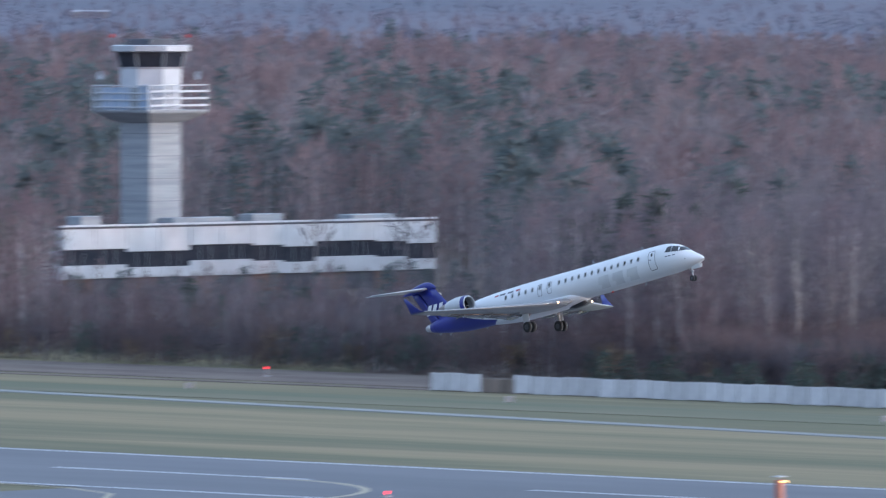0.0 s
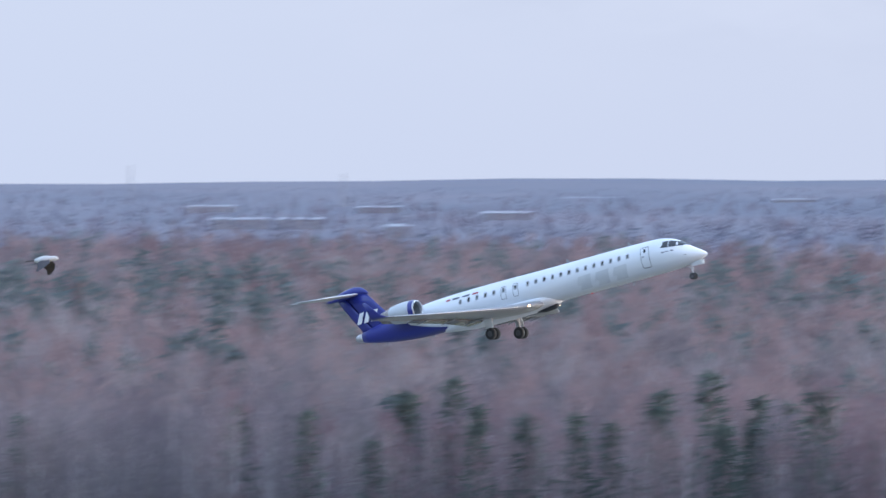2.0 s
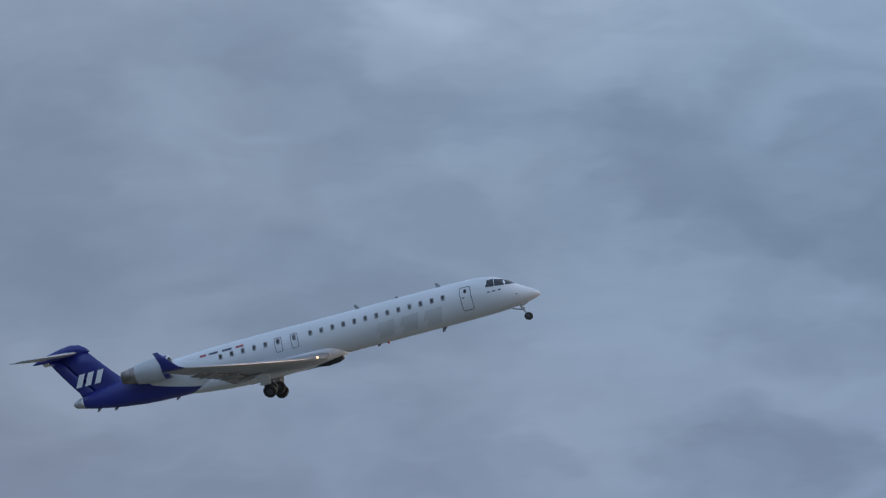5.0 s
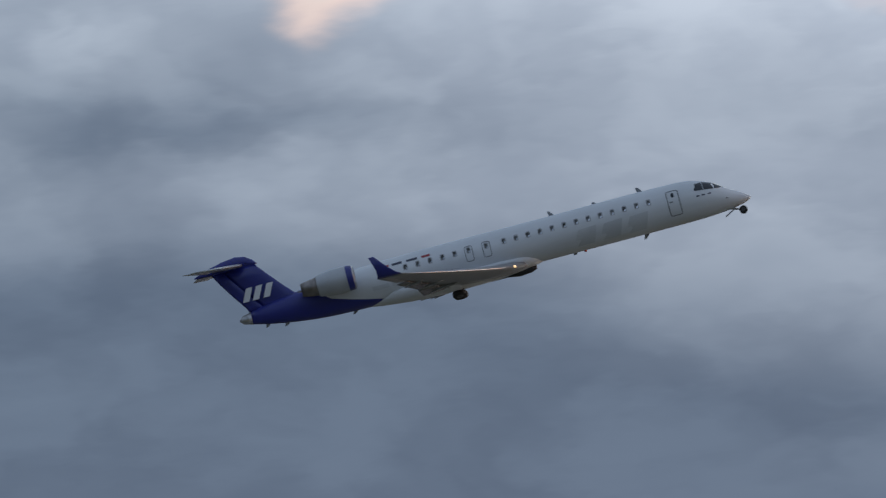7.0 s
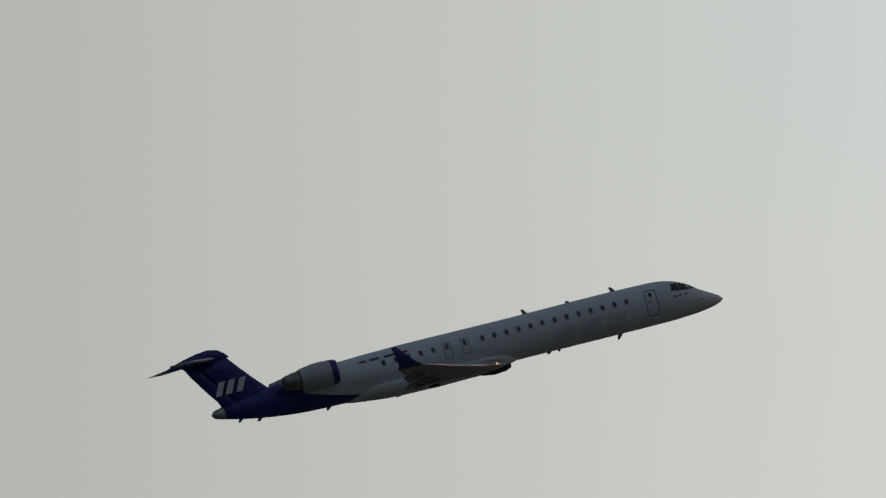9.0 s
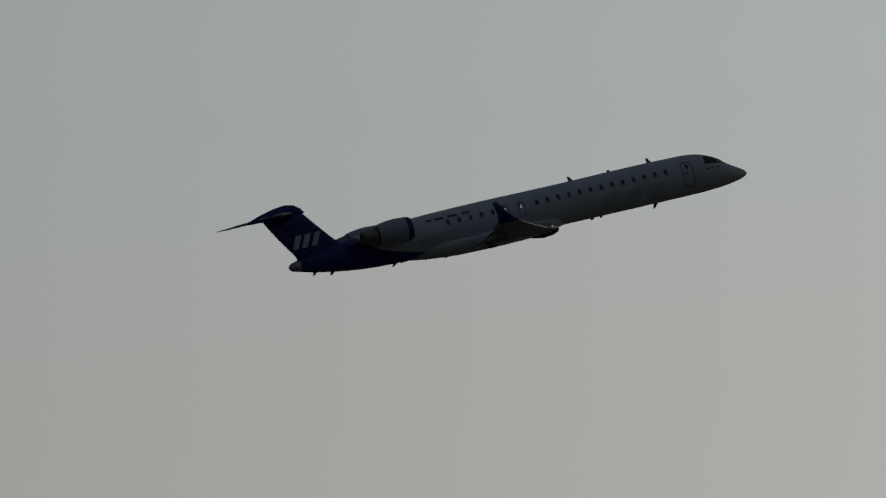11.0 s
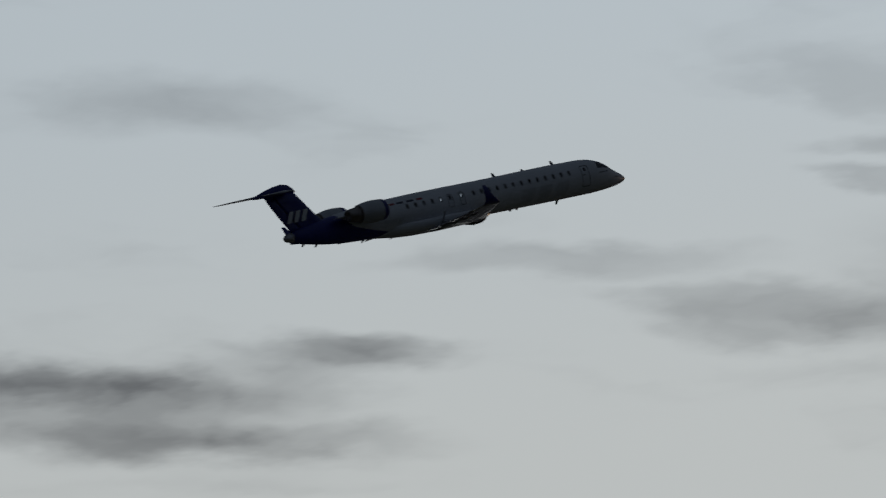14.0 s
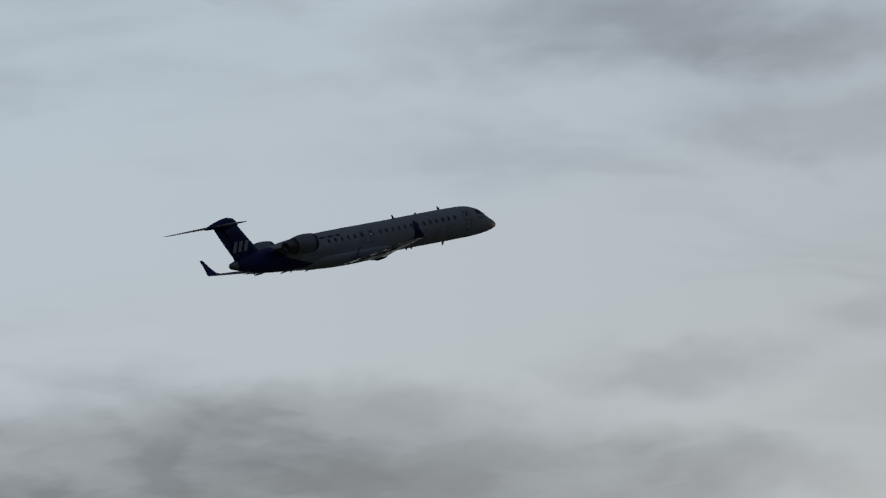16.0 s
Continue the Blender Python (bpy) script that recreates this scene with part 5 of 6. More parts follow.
def build_airliner():
    jet = thing("airliner", Matrix.Identity(4), "white twin-engine regional jet with a dark blue T-tail, climbing", "airplane")
    # fuselage
    st = [0, 0.05, 0.12, 0.25, 0.4, 0.65, 0.9, 1.2, 1.5, 1.8, 2.1, 2.4, 2.7, 3.0, 3.4, 3.8, 4.2, 4.7, 5.2] + [6 + i for i in range(17)] + [22.7, 23.4, 24.2, 25, 25.8, 26.6, 27.4, 28.2, 29, 29.8, 30.6, 31.4, 32, 32.6]
    # the skin, with real openings for the cabin windows, and the cabin's lining inside it
    holes = CABIN_WINDOWS + EXITS
    st = sorted(st + [q + o for q in holes for o in (-0.115, 0.115)])
    up = [-90 + 7.5 * j for j in range(13)] + [7.5, WINDOW_LOW, 17.5, 23, WINDOW_HIGH] + [37.5 + 7.5 * j for j in range(7)]
    angles = up + [90] + [180 - a for a in reversed(up[1:])]
    part("fuselage", pierced(st, angles, holes, 0.0), FUSELAGE, jet, "white fuselage turning blue towards the tail", True)
    part("cabin_lining", pierced([5.6] + [q for q in st if 5.6 < q < 24.2] + [24.2], angles, holes, -0.09), LINING, jet, "pale cabin lining seen through the windows", True)
    part("tail_cone", rings([[hull(s, 360 * j / 32, o) for j in range(32)] for s, o in ((32.6, 0.004), (32.9, 0), (33.2, 0), (33.35, -0.10), (33.42, -0.20))]), BARE, jet, "bare metal tail cone", True)
    # wing-to-body fairing
    loops = []
    for s, w, b in ((13.7, 0.5, -0.58), (14.3, 0.9, -0.72), (15.2, 1.22, -0.87), (16.6, 1.42, -0.98), (19, 1.5, -1.02), (21.5, 1.48, -0.98), (22.5, 1.40, -0.92), (23.5, 1.05, -0.82), (24.5, 0.65, -0.70), (25.4, 0.25, -0.54)):
        loops.append([(-s, w * math.cos(radians(a)), -0.15 + (b + 0.15) * abs(math.sin(radians(a))) ** 0.75 * (1 if math.sin(radians(a)) >= 0 else -0.3)) for a in range(0, 360, 15)])
    part("belly_fairing", rings(loops), WHITE, jet, "", True)
    part("ram_air_scoop", rings([[(-s, r * 1.6 * math.cos(radians(a)), zc + r * math.sin(radians(a))) for a in range(0, 360, 30)] for s, r, zc in ((14.25, 0.14, -0.80), (14.6, 0.20, -0.88), (15.4, 0.20, -0.95), (16.2, 0.05, -0.96))]), FANDARK, jet, "dark scoop under the belly", True)
    # cockpit windows
    for side in (1, -1):
        for o in ([(1.48, 1.01), (2.08, 1.07), (2.18, 1.44), (2.06, 1.43)], [(2.12, 1.07), (2.74, 1.13), (2.80, 1.64), (2.22, 1.49)], [(2.78, 1.13), (3.38, 1.20), (3.25, 1.64), (2.85, 1.65)]):
            part("cockpit_window", decal(o, side, 0.022), GLASS, jet)
        # cabin windows, with the gap for the exits
        for s in CABIN_WINDOWS:
            w = part("cabin_window", decal(rounded(s, 1.22, 0.24, 0.35, 0.10), side, -0.03), PANE, jet, "clear cabin window")
            part("window_frame", strip(rounded(s, 1.22, 0.29, 0.40, 0.07), rounded(s, 1.22, 0.215, 0.325, 0.10), side, 0.008), FRAMEGREY, w)
        # doors and exits
        d = part("cabin_door", outline(4.78, 0.78, 0.80, 1.60, 0.14, 0.05, side), SEAM, jet, "thin dark outline of a closed door")
        part("door_window", decal(rounded(4.78, 1.28, 0.20, 0.28, 0.08), side, 0.014), GLASS, d)
        part("door_handle", decal(rounded(4.95, 0.86, 0.22, 0.07, 0.02), side, 0.016), SEAM, d)
        for s in EXITS:
            e = part("overwing_exit", outline(s, 1.0, 0.52, 1.0, 0.12, 0.04, side), SEAM, jet, "thin dark outline of a closed exit")
            w = part("exit_window", decal(rounded(s, 1.22, 0.24, 0.35, 0.10), side, -0.03), PANE, e, "clear exit window")
            part("window_frame", strip(rounded(s, 1.22, 0.29, 0.40, 0.07), rounded(s, 1.22, 0.215, 0.325, 0.10), side, 0.008), FRAMEGREY, e)
        # the faint lettering on the flank, as slanted bars
        for k, s in enumerate((6.55, 8.25, 9.95)):
            o = [(s - 0.05, 0.72), (s + 1.15, 0.66), (s + 1.45, 0.10), (s + 1.40, -0.32), (s + 0.30, -0.30), (s + 0.10, 0.20)]
            part("pale_marking", decal(o, side, 0.010), GREYMARK, jet, "faint grey bar of a large marking")
        # dashes over the rear windows, a flag patch and the nose lettering as bars
        for s0, s1, m in ((20.6, 21.15, REDMARK), (21.45, 22.15, DARKMARK), (22.45, 23.1, DARKMARK), (23.3, 23.75, REDMARK)):
            part("marking", decal([(s0, 1.66), (s1, 1.66), (s1, 1.52), (s0, 1.52)], side), m, jet)
        for s0 in (2.35, 2.75, 3.1):
            part("marking", decal([(s0, 0.86), (s0 + 0.22, 0.87), (s0 + 0.22, 0.79), (s0, 0.78)], side), DARKMARK, jet)
        for s0 in (22.8, 23.55, 24.1):
            part("marking", decal([(s0, 0.52), (s0 + 0.55, 0.52), (s0 + 0.55, 0.26), (s0, 0.26)], side), GREYMARK, jet)
        part("pitot_probe", rod(bmesh.new(), hull(1.55, 0 if side > 0 else 180, -0.02), hull(1.35, 0 if side > 0 else 180, 0.14), 0.02), SEAM, jet)
    # blade antennas, drains and the beacon
    for s, up, lean in ((6.7, 1, 0.16), (12.5, 1, 0.16), (9.7, 1, 0.05), (6.9, -1, 0.2), (26.0, -1, 0.2), (30.4, -1, 0.18), (31.6, -1, 0.18), (11.6, -1, 0.06)):
        h = 0.12 if lean <= 0.1 else 0.17 if s > 20 else 0.30
        base = glide(s, AFT, TOP) if up > 0 else glide(s, AFT, BOT)
        bm = rings([[(-s + 0.16, 0.0, base - 0.05 * up), (-s, 0.02, base - 0.05 * up), (-s - 0.2, 0, base - 0.05 * up), (-s, -0.02, base - 0.05 * up)],
                    [(-s + 0.04 - lean, 0, base + h * up), (-s - lean, 0.012, base + h * up), (-s - 0.12 - lean, 0, base + h * up), (-s - lean, -0.012, base + h * up)]])
        part("blade_antenna", bm, WINGGREY, jet)
    bm = bmesh.new()
    bmesh.ops.create_uvsphere(bm, u_segments=10, v_segments=6, radius=0.10, matrix=Matrix.Translation((-11.0, 0, -0.62)))
    part("beacon", bm, REDLENS, jet, "red beacon under the belly", True)
    # wings
    for side in (1, -1):
        fr = [0, 0.09, 0.18, 0.33, 0.5, 0.68, 0.84, 0.95, 1.0]
        sec = []
        for f in fr:
            y, le, ch, z = wing_stations(side, f)
            sec.append((y, le, ch, z, 0.125 - 0.035 * f, 1.5 - 2.5 * f))
        wing = part("wing", foil_loft(sec, 0, 0.80), WINGGREY, jet, "swept grey wing with its flaps lowered", True)
        # flaps and aileron behind the rear spar
        for f0, f1, turn, nm, mt in ((0.06, 0.325, 6, "inboard_flap", FLAPMETAL), (0.335, 0.68, 6, "outboard_flap", FLAPMETAL), (0.69, 0.99, 1.5, "aileron", WINGGREY)):
            sec = []
            for f in np.linspace(f0, f1, 4):
                y, le, ch, z = wing_stations(side, float(f))
                t0 = radians(1.5 - 2.5 * f)
                sec.append((y, le + 0.785 * ch, 0.25 * ch if turn > 5 else 0.20 * ch, z - 0.80 * ch * math.sin(t0) - (0.03 if turn > 5 else 0), 0.15, turn))
            part(nm, foil_loft(sec), mt, wing, "", True)
        for f in (0.17, 0.40, 0.62):
            y, le, ch, z = wing_stations(side, f)
            lp = []
            for u, r in ((0.52, 0.02), (0.62, 0.07), (0.75, 0.09), (0.87, 0.06), (0.95, 0.02)):
                zz = z - 0.10 - (0.10 if u > 0.55 else 0) - max(0, u - 0.8) * ch * 0.25
                lp.append([(-(le + u * ch), y + 0.7 * r * math.cos(radians(a)), zz + r * math.sin(radians(a))) for a in range(0, 360, 45)])
            part("flap_track_fairing", rings(lp), WINGGREY, wing, "", True)
        # bare leading edge and landing light
        lp = []
        for f in (0.12, 0.18, 0.33, 0.6, 0.95):
            y, le, ch, z = wing_stations(side, f)
            lp.append([(-le + 0.015, y, z + 0.0), (-le - 0.03 * ch, y, z + 0.028 * ch + 0.01), (-le - 0.03 * ch, y, z - 0.02 * ch - 0.015)])
        part("leading_edge", rings(lp), BARE, wing, "bright bare metal leading edge", True)
        y, le, ch, z = wing_stations(side, 0.085)
        bm = bmesh.new()
        bmesh.ops.create_uvsphere(bm, u_segments=12, v_segments=8, radius=0.10, matrix=Matrix.Translation((-le + 0.03, y, z)) @ Matrix.Diagonal((0.6, 1.2, 0.8, 1)))
        part("landing_light", bm, LANDLIGHT, wing, "glowing landing light in the wing root", True)
        # winglet
        sec = [(11.72 * side, 22.02, 1.62, 0.18), (11.95 * side, 22.38, 1.18, 0.36), (12.05 * side, 22.82, 0.76, 0.78), (12.22 * side, 23.5, 0.34, 1.58)]
        lp = []
        for y, le, ch, z in sec:
            lp.append([(-(le + u * ch), y - side * v * 0.06 * ch, z + v * 0.03 * ch) for u, v in FOIL])
        part("winglet", rings(lp), BLUE, wing, "upturned blue winglet", True)
        # tailplane
        sec = [(0.0 * side, 32.2, 2.75, 4.08, 0.11, 0), (0.5 * side, 32.55, 2.55, 4.08, 0.11, 0), (2.4 * side, 33.75, 1.85, 4.08, 0.10, 0), (4.27 * side, 34.9, 1.10, 4.06, 0.09, 0)]
        tail = part("tailplane", foil_loft(sec, 0, 0.72), NACELLE, jet, "grey tailplane on top of the fin", True)
        part("elevator", foil_loft([(y, le + 0.72 * ch, 0.28 * ch, z + 0.01, 0.18, -2) for y, le, ch, z, th, tw in sec[1:]]), NACELLE, tail, "", True)
        # engines
        cy, cz = 2.42 * side, 1.38
        prof = [(25.62, 0.60), (25.50, 0.68), (25.62, 0.75), (25.9, 0.80), (26.5, 0.84), (27.0, 0.82), (27.5, 0.75), (27.9, 0.67)]
        nac = part("nacelle", rings([[(-s, cy + r * math.cos(radians(a)), cz + r * math.sin(radians(a))) for a in range(0, 360, 12)] for s, r in prof], False), NACELLE, jet, "pale grey engine nacelle", True)
        part("intake_lip", rings([[(-s, cy + r * math.cos(radians(a)), cz + r * math.sin(radians(a))) for a in range(0, 360, 12)] for s, r in ((25.75, 0.585), (25.56, 0.61), (25.47, 0.68), (25.56, 0.745), (25.72, 0.775))], False), BARE, nac, "bare metal intake lip", True)
        part("nacelle_band", rings([[(-s, cy + r * math.cos(radians(a)), cz + r * math.sin(radians(a))) for a in range(0, 360, 12)] for s, r in ((25.56, 0.752), (25.70, 0.785), (25.95, 0.816))], False), BLUE, nac, "dark blue band behind the intake", True)
        part("intake_duct", rings([[(-s, cy + r * math.cos(radians(a)), cz + r * math.sin(radians(a))) for a in range(0, 360, 12)] for s, r in ((25.62, 0.60), (26.3, 0.62))], False), WINGGREY, nac, "", True)
        bm = rings([[(-s, cy + r * math.cos(radians(a)), cz + r * math.sin(radians(a))) for a in range(0, 360, 15)] for s, r in ((26.3, 0.62), (26.28, 0.22), (25.95, 0.02))])
        part("fan", bm, FANDARK, nac, "dark fan inside the intake", True)
        part("fan_nozzle", rings([[(-s, cy + r * math.cos(radians(a)), cz + r * math.sin(radians(a))) for a in range(0, 360, 15)] for s, r in ((27.85, 0.665), (27.92, 0.61), (27.9, 0.40))], False), EXHAUST, nac, "", True)
        part("core_nozzle", rings([[(-s, cy + r * math.cos(radians(a)), cz + r * math.sin(radians(a))) for a in range(0, 360, 15)] for s, r in ((27.7, 0.62), (28.3, 0.54), (28.95, 0.42), (28.93, 0.32), (28.7, 0.1))]), EXHAUST, nac, "heat-stained metal exhaust nozzle", True)
        part("pylon", rings([[(-s, y, cz + h) for s, h in ((26.2, 0.0), (26.8, 0.13), (28.0, 0.13), (29.3, 0.02), (28.0, -0.13), (26.8, -0.13))] for y in (0.85 * side, 2.1 * side)]), WHITE, jet, "", True)
    # fin
    FIN = [(0.95, 28.2, 5.0), (1.35, 29.35, 3.45), (2.2, 30.15, 3.25), (3.2, 31.0, 3.05), (4.0, 31.65, 2.85)]
    lp = [[(-(le + u * ch * 0.74), v * 0.055 * ch * 0.8, z) for u, v in [(a, b if b > 0 else b * 1.6) for a, b in FOIL]] for z, le, ch in FIN]
    fin = part("vertical_fin", rings(lp), BLUE, jet, "dark blue swept fin", True)
    lp = [[(-(le + (0.725 + 0.275 * u) * ch), v * 0.03 * ch * 0.8, z) for u, v in [(a, b if b > 0 else b * 1.6) for a, b in FOIL]] for z, le, ch in [(0.95, 28.6, 4.05)] + FIN[1:]]
    part("rudder", rings(lp), BLUE, fin, "", True)
    lp = []
    for s, r, zc in ((31.45, 0.03, 3.98), (31.7, 0.20, 4.10), (32.1, 0.34, 4.24), (32.7, 0.40, 4.30), (33.5, 0.36, 4.26), (34.5, 0.25, 4.15), (35.2, 0.13, 4.06), (35.55, 0.03, 4.0)):
        lp.append([(-s, 0.62 * r * math.cos(radians(a)), zc + r * math.sin(radians(a))) for a in range(0, 360, 20)])
    part("bullet_fairing", rings(lp), BLUE, fin, "", True)
    for side in (1, -1):
        for k, (x0, z0) in enumerate(((31.15, 1.72), (31.85, 1.72), (32.5, 1.72))):
            # bold slanted bars in place of the white lettering
            w, lean = 0.42, -0.42
            pts = []
            for s, z in ((x0, z0), (x0 + w, z0), (x0 + w + lean, z0 + 0.85), (x0 + lean, z0 + 0.85)):
                pts.append((-s, z))
            bm = rings([[(x, side * 0.185, z) for x, z in pts], [(x, side * 0.20, z) for x, z in pts]])
            part("fin_marking", bm, LETTER, fin, "bold white slanted bar")
    # landing gear
    def wheel(name, x, y, z, r, w, parent):
        prof = [(-w / 2, r * 0.62), (-w / 2, r * 0.86), (-w * 0.36, r * 0.97), (0, r), (w * 0.36, r * 0.97), (w / 2, r * 0.86), (w / 2, r * 0.62)]
        t = part(name, rings([[(x + q * math.cos(radians(a)), y + o, z + q * math.sin(radians(a))) for a in range(0, 360, 18)] for o, q in prof]), RUBBER, parent, "black tyre", True)
        part("rim", rings([[(x + q * math.cos(radians(a)), y + o, z + q * math.sin(radians(a))) for a in range(0, 360, 24)] for o, q in ((-w / 2 - 0.006, r * 0.5), (-w / 2 - 0.02, r * 0.25), (w / 2 + 0.02, r * 0.25), (w / 2 + 0.006, r * 0.5))]), RIMDARK, t)
    legs = []
    for side in (1, -1):
        bm = rod(bmesh.new(), (0, 0, 0.15), (0, 0, -0.75), 0.13)
        rod(bm, (0, 0, -0.7), (0, 0, -1.42), 0.085)
        rod(bm, (0.05, -0.42, -1.40), (0.05, 0.42, -1.40), 0.07)
        rod(bm, (0, 0, -0.55), (0.02, -0.85 * side, 0.1), 0.06)
        rod(bm, (-0.16, 0, -0.6), (-0.28, 0, -1.0), 0.04)
        rod(bm, (-0.28, 0, -1.0), (-0.08, 0, -1.36), 0.04)
        leg = part("main_gear", bm, STRUT, jet, "main landing gear leg with twin wheels")
        leg.location = (-19.45, 1.93 * side, -0.52)
        for o in (-0.27, 0.27):
            wheel("wheel", 0.05, o, -1.40, 0.47, 0.30, leg)
        bm = boxmesh(-0.42, 0.30, 0.17 * side - 0.02, 0.17 * side + 0.02, -0.95, -0.05, 0.01)
        part("leg_door", bm, WHITE, leg)
        legs.append(leg)
    bm = rod(bmesh.new(), (0, 0, 0.1), (0.02, 0, -0.6), 0.07)
    rod(bm, (0.02, 0, -0.55), (0.02, 0, -1.02), 0.05)
    rod(bm, (0.02, -0.2, -1.02), (0.02, 0.2, -1.02), 0.04)
    rod(bm, (0.0, 0, -0.45), (-0.55, 0, 0.05), 0.04)
    nose = part("nose_gear", bm, STRUT, jet, "nose gear leg with twin wheels")
    nose.location = (-1.62, 0, -0.38)
    for o in (-0.15, 0.15):
        wheel("wheel", 0.02, o, -1.02, 0.26, 0.15, nose)
    bm = bmesh.new()
    bmesh.ops.create_uvsphere(bm, u_segments=10, v_segments=6, radius=0.08, matrix=Matrix.Translation((0.1, 0, -0.42)))
    part("taxi_light", bm, LENS, nose, "unlit taxi light", True)
    for side in (1, -1):
        door = part("gear_door", boxmesh(-0.5, 0.5, -0.015, 0.015, -0.34, 0.0, 0.006), WHITE, nose, "open nose gear door")
        door.matrix_local = pose(0.62, 0.20 * side, 0.06, -18 * side, 0, 0)
    return jet, legs, nose

jet, main_legs, nose_leg = build_airliner()


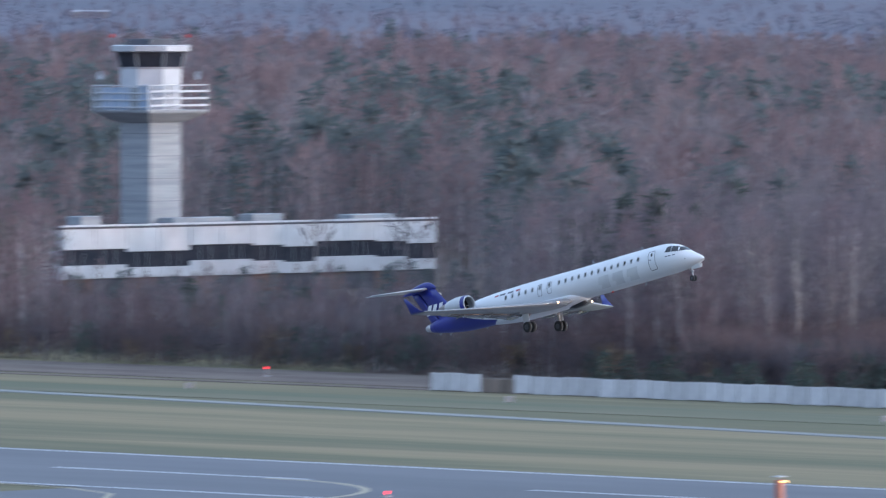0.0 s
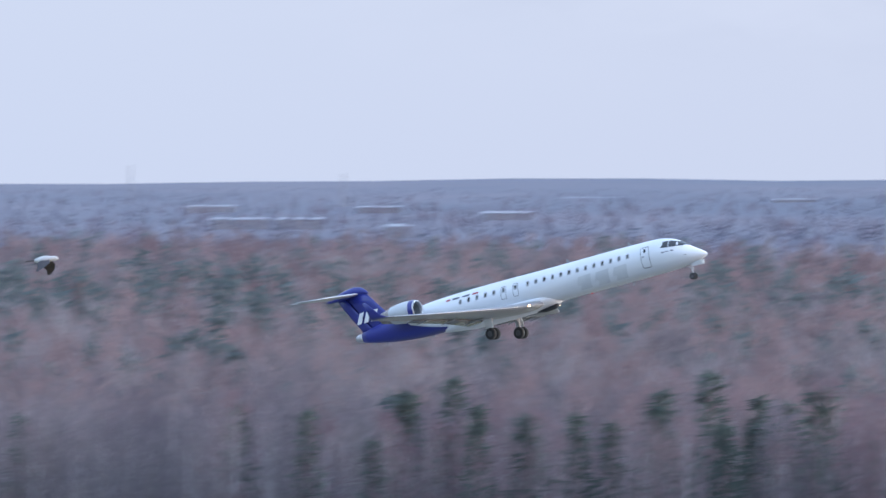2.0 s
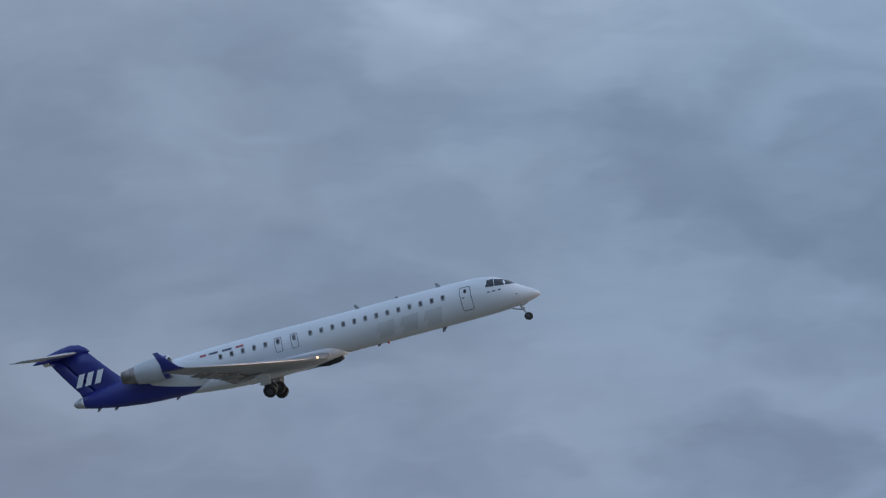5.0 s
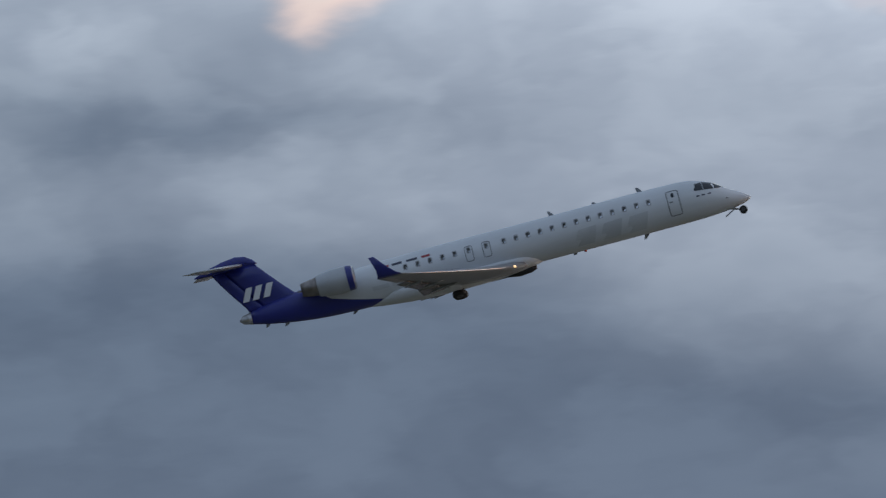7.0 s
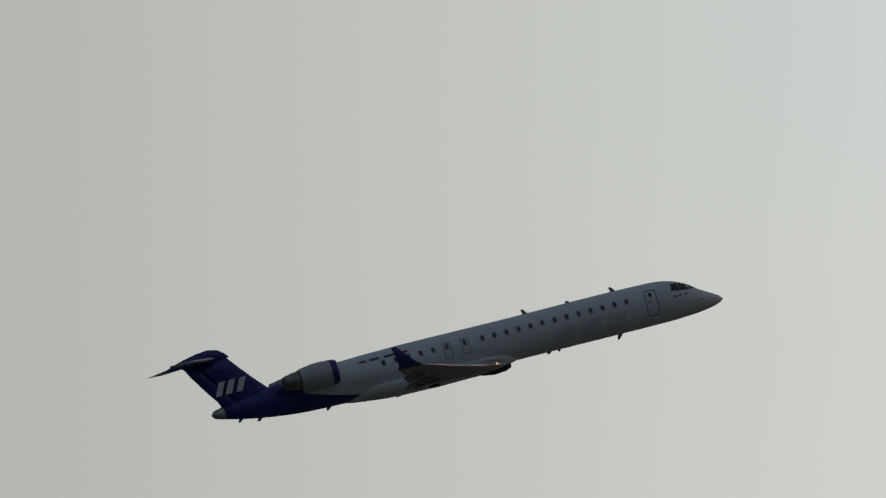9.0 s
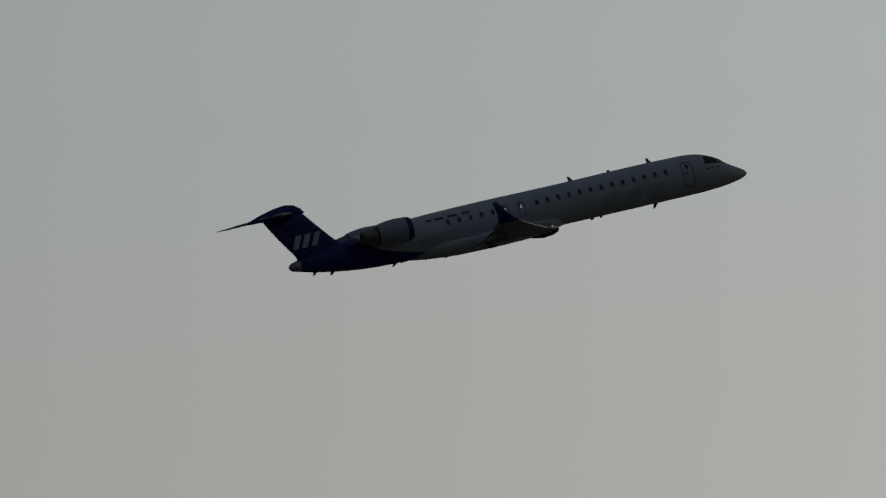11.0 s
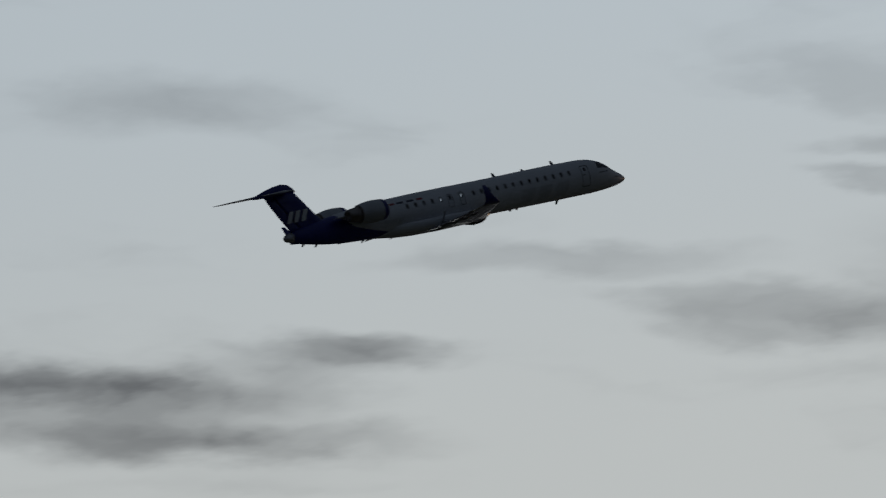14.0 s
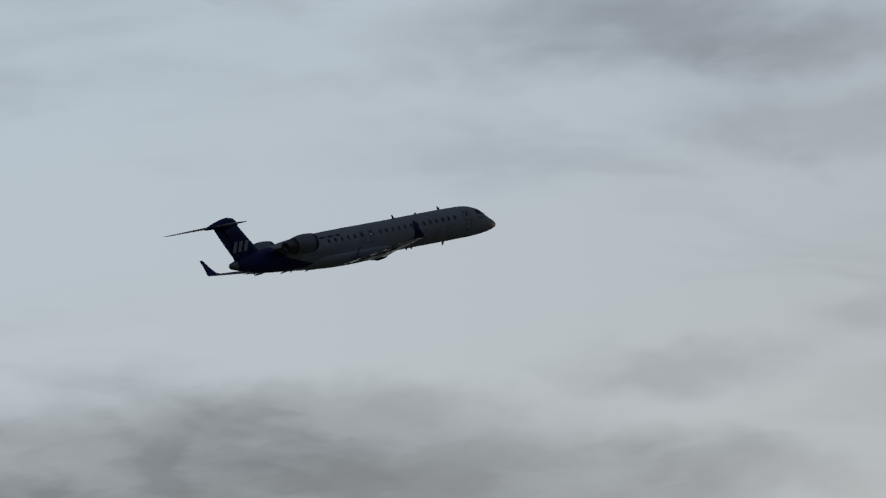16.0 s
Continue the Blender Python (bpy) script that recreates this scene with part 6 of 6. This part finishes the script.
def motions():
    walk(jet, [
        (0, pose(-581.86, 627.70, 20.82, -0.21, -12.95, 0.23)),
        (0.25, pose(-561.82, 628.60, 22.64, -0.15, -12.97, 0.15)),
        (0.5, pose(-541.99, 629.44, 24.54, -0.08, -12.97, 0.08)),
        (0.75, pose(-522.85, 629.87, 26.65, -0.02, -12.96, 0.02)),
        (1, pose(-503.78, 630.77, 28.89, 0.04, -12.95, -0.02)),
        (1.25, pose(-484.33, 632.95, 31.20, 0.10, -12.93, -0.05)),
        (1.5, pose(-464.41, 636.28, 33.58, 0.17, -12.93, -0.06)),
        (1.75, pose(-443.86, 641.06, 36.00, 0.23, -12.95, -0.06)),
        (2, pose(-422.36, 646.82, 38.56, 0.30, -12.98, -0.06)),
        (2.25, pose(-399.40, 653.52, 41.38, 0.36, -13.04, -0.05)),
        (2.5, pose(-375.34, 660.11, 44.34, 0.42, -13.11, -0.03)),
        (2.75, pose(-349.67, 665.62, 47.39, 0.47, -13.19, -0.02)),
        (3, pose(-324.54, 669.67, 50.39, 0.52, -13.27, -0.01)),
        (3.25, pose(-302.28, 671.43, 53.21, 0.55, -13.32, -0.00)),
        (3.5, pose(-281.86, 671.32, 55.89, 0.58, -13.37, -0.00)),
        (3.75, pose(-263.63, 669.08, 58.41, 0.59, -13.41, 0.01)),
        (4, pose(-245.90, 666.01, 60.83, 0.59, -13.45, 0.02)),
        (4.2, pose(-230.74, 663.96, 62.74, 0.60, -13.50, 0.03)),
        (4.5, pose(-207.48, 661.24, 65.60, 0.59, -13.59, 0.06)),
        (4.75, pose(-187.56, 659.31, 67.99, 0.57, -13.70, 0.10)),
        (5, pose(-167.41, 657.59, 70.37, 0.55, -13.83, 0.15)),
        (5.25, pose(-147.31, 655.98, 72.72, 0.52, -13.97, 0.20)),
        (5.5, pose(-127.50, 654.40, 75.02, 0.50, -14.10, 0.24)),
        (5.75, pose(-108.24, 652.73, 77.27, 0.47, -14.23, 0.27)),
        (6, pose(-89.80, 650.90, 79.45, 0.44, -14.35, 0.28)),
        (6.3, pose(-69.09, 648.33, 81.95, 0.41, -14.46, 0.27)),
        (6.5, pose(-56.11, 646.42, 83.55, 0.39, -14.52, 0.24)),
        (6.75, pose(-40.85, 644.12, 85.50, 0.36, -14.58, 0.20)),
        (7, pose(-23.79, 641.72, 87.43, 0.34, -14.63, 0.13)),
        (7.25, pose(-0.94, 638.87, 89.35, 0.31, -14.69, 0.03)),
        (7.5, pose(23.16, 636.14, 91.29, 0.28, -14.73, -0.08)),
        (7.75, pose(45.09, 634.45, 93.37, 0.25, -14.77, -0.19)),
        (8, pose(65.40, 632.36, 95.48, 0.22, -14.80, -0.31)),
        (8.2, pose(80.01, 629.48, 97.12, 0.21, -14.81, -0.40)),
        (8.5, pose(102.81, 625.01, 99.78, 0.18, -14.82, -0.53)),
        (8.75, pose(122.69, 621.14, 102.17, 0.15, -14.83, -0.62)),
        (9, pose(143.02, 617.24, 104.70, 0.12, -14.82, -0.71)),
        (9.25, pose(163.51, 613.41, 107.33, 0.09, -14.80, -0.80)),
        (9.5, pose(183.81, 609.76, 110.06, 0.07, -14.79, -0.89)),
        (9.75, pose(203.61, 606.38, 112.86, 0.05, -14.76, -0.97)),
        (10, pose(222.60, 603.38, 115.70, 0.04, -14.74, -1.06)),
        (10.3, pose(243.86, 600.41, 119.13, 0.03, -14.71, -1.17)),
        (10.5, pose(257.17, 598.81, 121.44, 0.03, -14.69, -1.24)),
        (10.75, pose(273.78, 597.01, 124.40, 0.03, -14.65, -1.34)),
        (11, pose(290.68, 595.44, 127.45, 0.04, -14.62, -1.43)),
        (11.25, pose(308.19, 594.26, 130.63, 0.04, -14.59, -1.52)),
        (11.5, pose(326.06, 592.99, 133.88, 0.06, -14.56, -1.61)),
        (11.75, pose(344.23, 591.06, 137.13, 0.07, -14.55, -1.70)),
        (12, pose(362.38, 588.94, 140.44, 0.07, -14.54, -1.80)),
        (12.25, pose(380.28, 586.51, 143.78, 0.07, -14.55, -1.89)),
        (12.5, pose(397.60, 584.93, 147.28, 0.07, -14.57, -1.99)),
        (12.75, pose(413.12, 586.96, 151.18, 0.05, -14.60, -2.09)),
        (13, pose(429.24, 587.82, 155.11, 0.04, -14.64, -2.20)),
        (13.25, pose(448.86, 581.87, 158.64, 0.01, -14.69, -2.33)),
        (13.5, pose(469.25, 574.48, 162.20, -0.02, -14.75, -2.47)),
        (13.75, pose(488.29, 569.66, 166.16, -0.05, -14.80, -2.61)),
        (14, pose(507.03, 565.76, 170.37, -0.09, -14.85, -2.75)),
        (14.25, pose(525.80, 562.73, 174.85, -0.12, -14.90, -2.89)),
        (14.5, pose(544.60, 559.74, 179.49, -0.16, -14.96, -3.03)),
        (14.75, pose(563.53, 555.84, 184.15, -0.20, -15.02, -3.17)),
        (15, pose(582.54, 551.36, 188.89, -0.25, -15.08, -3.31)),
        (15.25, pose(601.64, 546.33, 193.71, -0.29, -15.14, -3.45)),
        (15.5, pose(620.82, 540.75, 198.62, -0.34, -15.21, -3.59)),
        (15.75, pose(640.11, 534.51, 203.65, -0.38, -15.27, -3.73)),
        (16, pose(659.44, 528.02, 208.72, -0.43, -15.34, -3.87)),
    ])
    for leg, side in zip(main_legs, (1, -1)):
        walk(leg, [(t, pose(-19.45, 1.93 * side, -0.52, -a * side, 0, 0)) for t, a in ((0, 0), (2.8, 0), (4.2, 12), (6.3, 56), (7.0, 68), (8.2, 84), (9.0, 89), (16, 89))])
    walk(nose_leg, [(t, pose(-1.62 - dx, 0, -0.38 + dz, 0, a, 0)) for t, a, dx, dz in ((0, 0, 0, 0), (3.4, 0, 0, 0), (4.2, -8, 0, 0), (6.3, -55, 0, 0), (7.0, -70, 0, 0.05), (7.5, -80, 0.1, 0.1), (8.2, -90, 0.3, 0.2), (9.0, -94, 0.75, 0.42), (16, -94, 0.75, 0.42))])
    paths = [
        [(0, -92.6, 118.0, 45.6), (0.7, -96.87, 114.52, 43.99), (0.8, -97.44, 114.04, 43.76), (0.9, -98.02, 113.54, 43.37), (1.0, -98.49, 113.14, 43.04), (1.2, -98.9, 112.8, 42.47), (3, -103, 110, 40), (16, -120, 96, 30)],
        [(0, -91.0, 119.5, 46.5), (0.7, -95.14, 115.97, 44.59), (0.8, -95.82, 115.41, 44.40), (0.9, -96.25, 115.05, 44.02), (1.0, -96.79, 114.59, 43.62), (1.2, -96.88, 114.51, 42.91), (1.3, -96.64, 114.72, 42.73), (1.4, -96.21, 115.08, 42.62), (1.5, -95.67, 115.53, 42.6), (3, -100, 112, 41), (16, -118, 98, 31)],
        [(0, -92.2, 118.4, 45.4), (0.9, -96.12, 115.16, 43.52), (1.0, -96.64, 114.72, 43.14), (1.2, -96.52, 114.82, 42.6), (1.3, -96.18, 115.11, 42.54), (1.4, -95.43, 115.73, 42.54), (1.5, -94.72, 116.31, 42.56), (1.6, -93.9, 116.97, 42.6), (1.8, -92.14, 118.37, 42.66), (2.0, -90.02, 119.98, 42.85), (2.2, -87.59, 121.77, 43.07), (2.4, -85.0, 123.6, 43.29), (3, -79, 127, 43.6), (16, -20, 150, 40)]]
    for k, ((bird, wings), rows) in enumerate(zip(flock, paths)):
        walk(bird, [(t, pose(x, y, z, 12 - 8 * k, -6, (135, 140, 25)[k])) for t, x, y, z in rows])
        for wing, s in zip(wings, (1, -1)):
            walk(wing, [(i / 15, pose(0, 0, 0, s * (8 + 34 * math.sin(i * 1.9 + k * 2.0)), 0, 0)) for i in range(0, 40)] + [(16, pose(0, 0, 0, s * 8, 0, 0))])


motions()
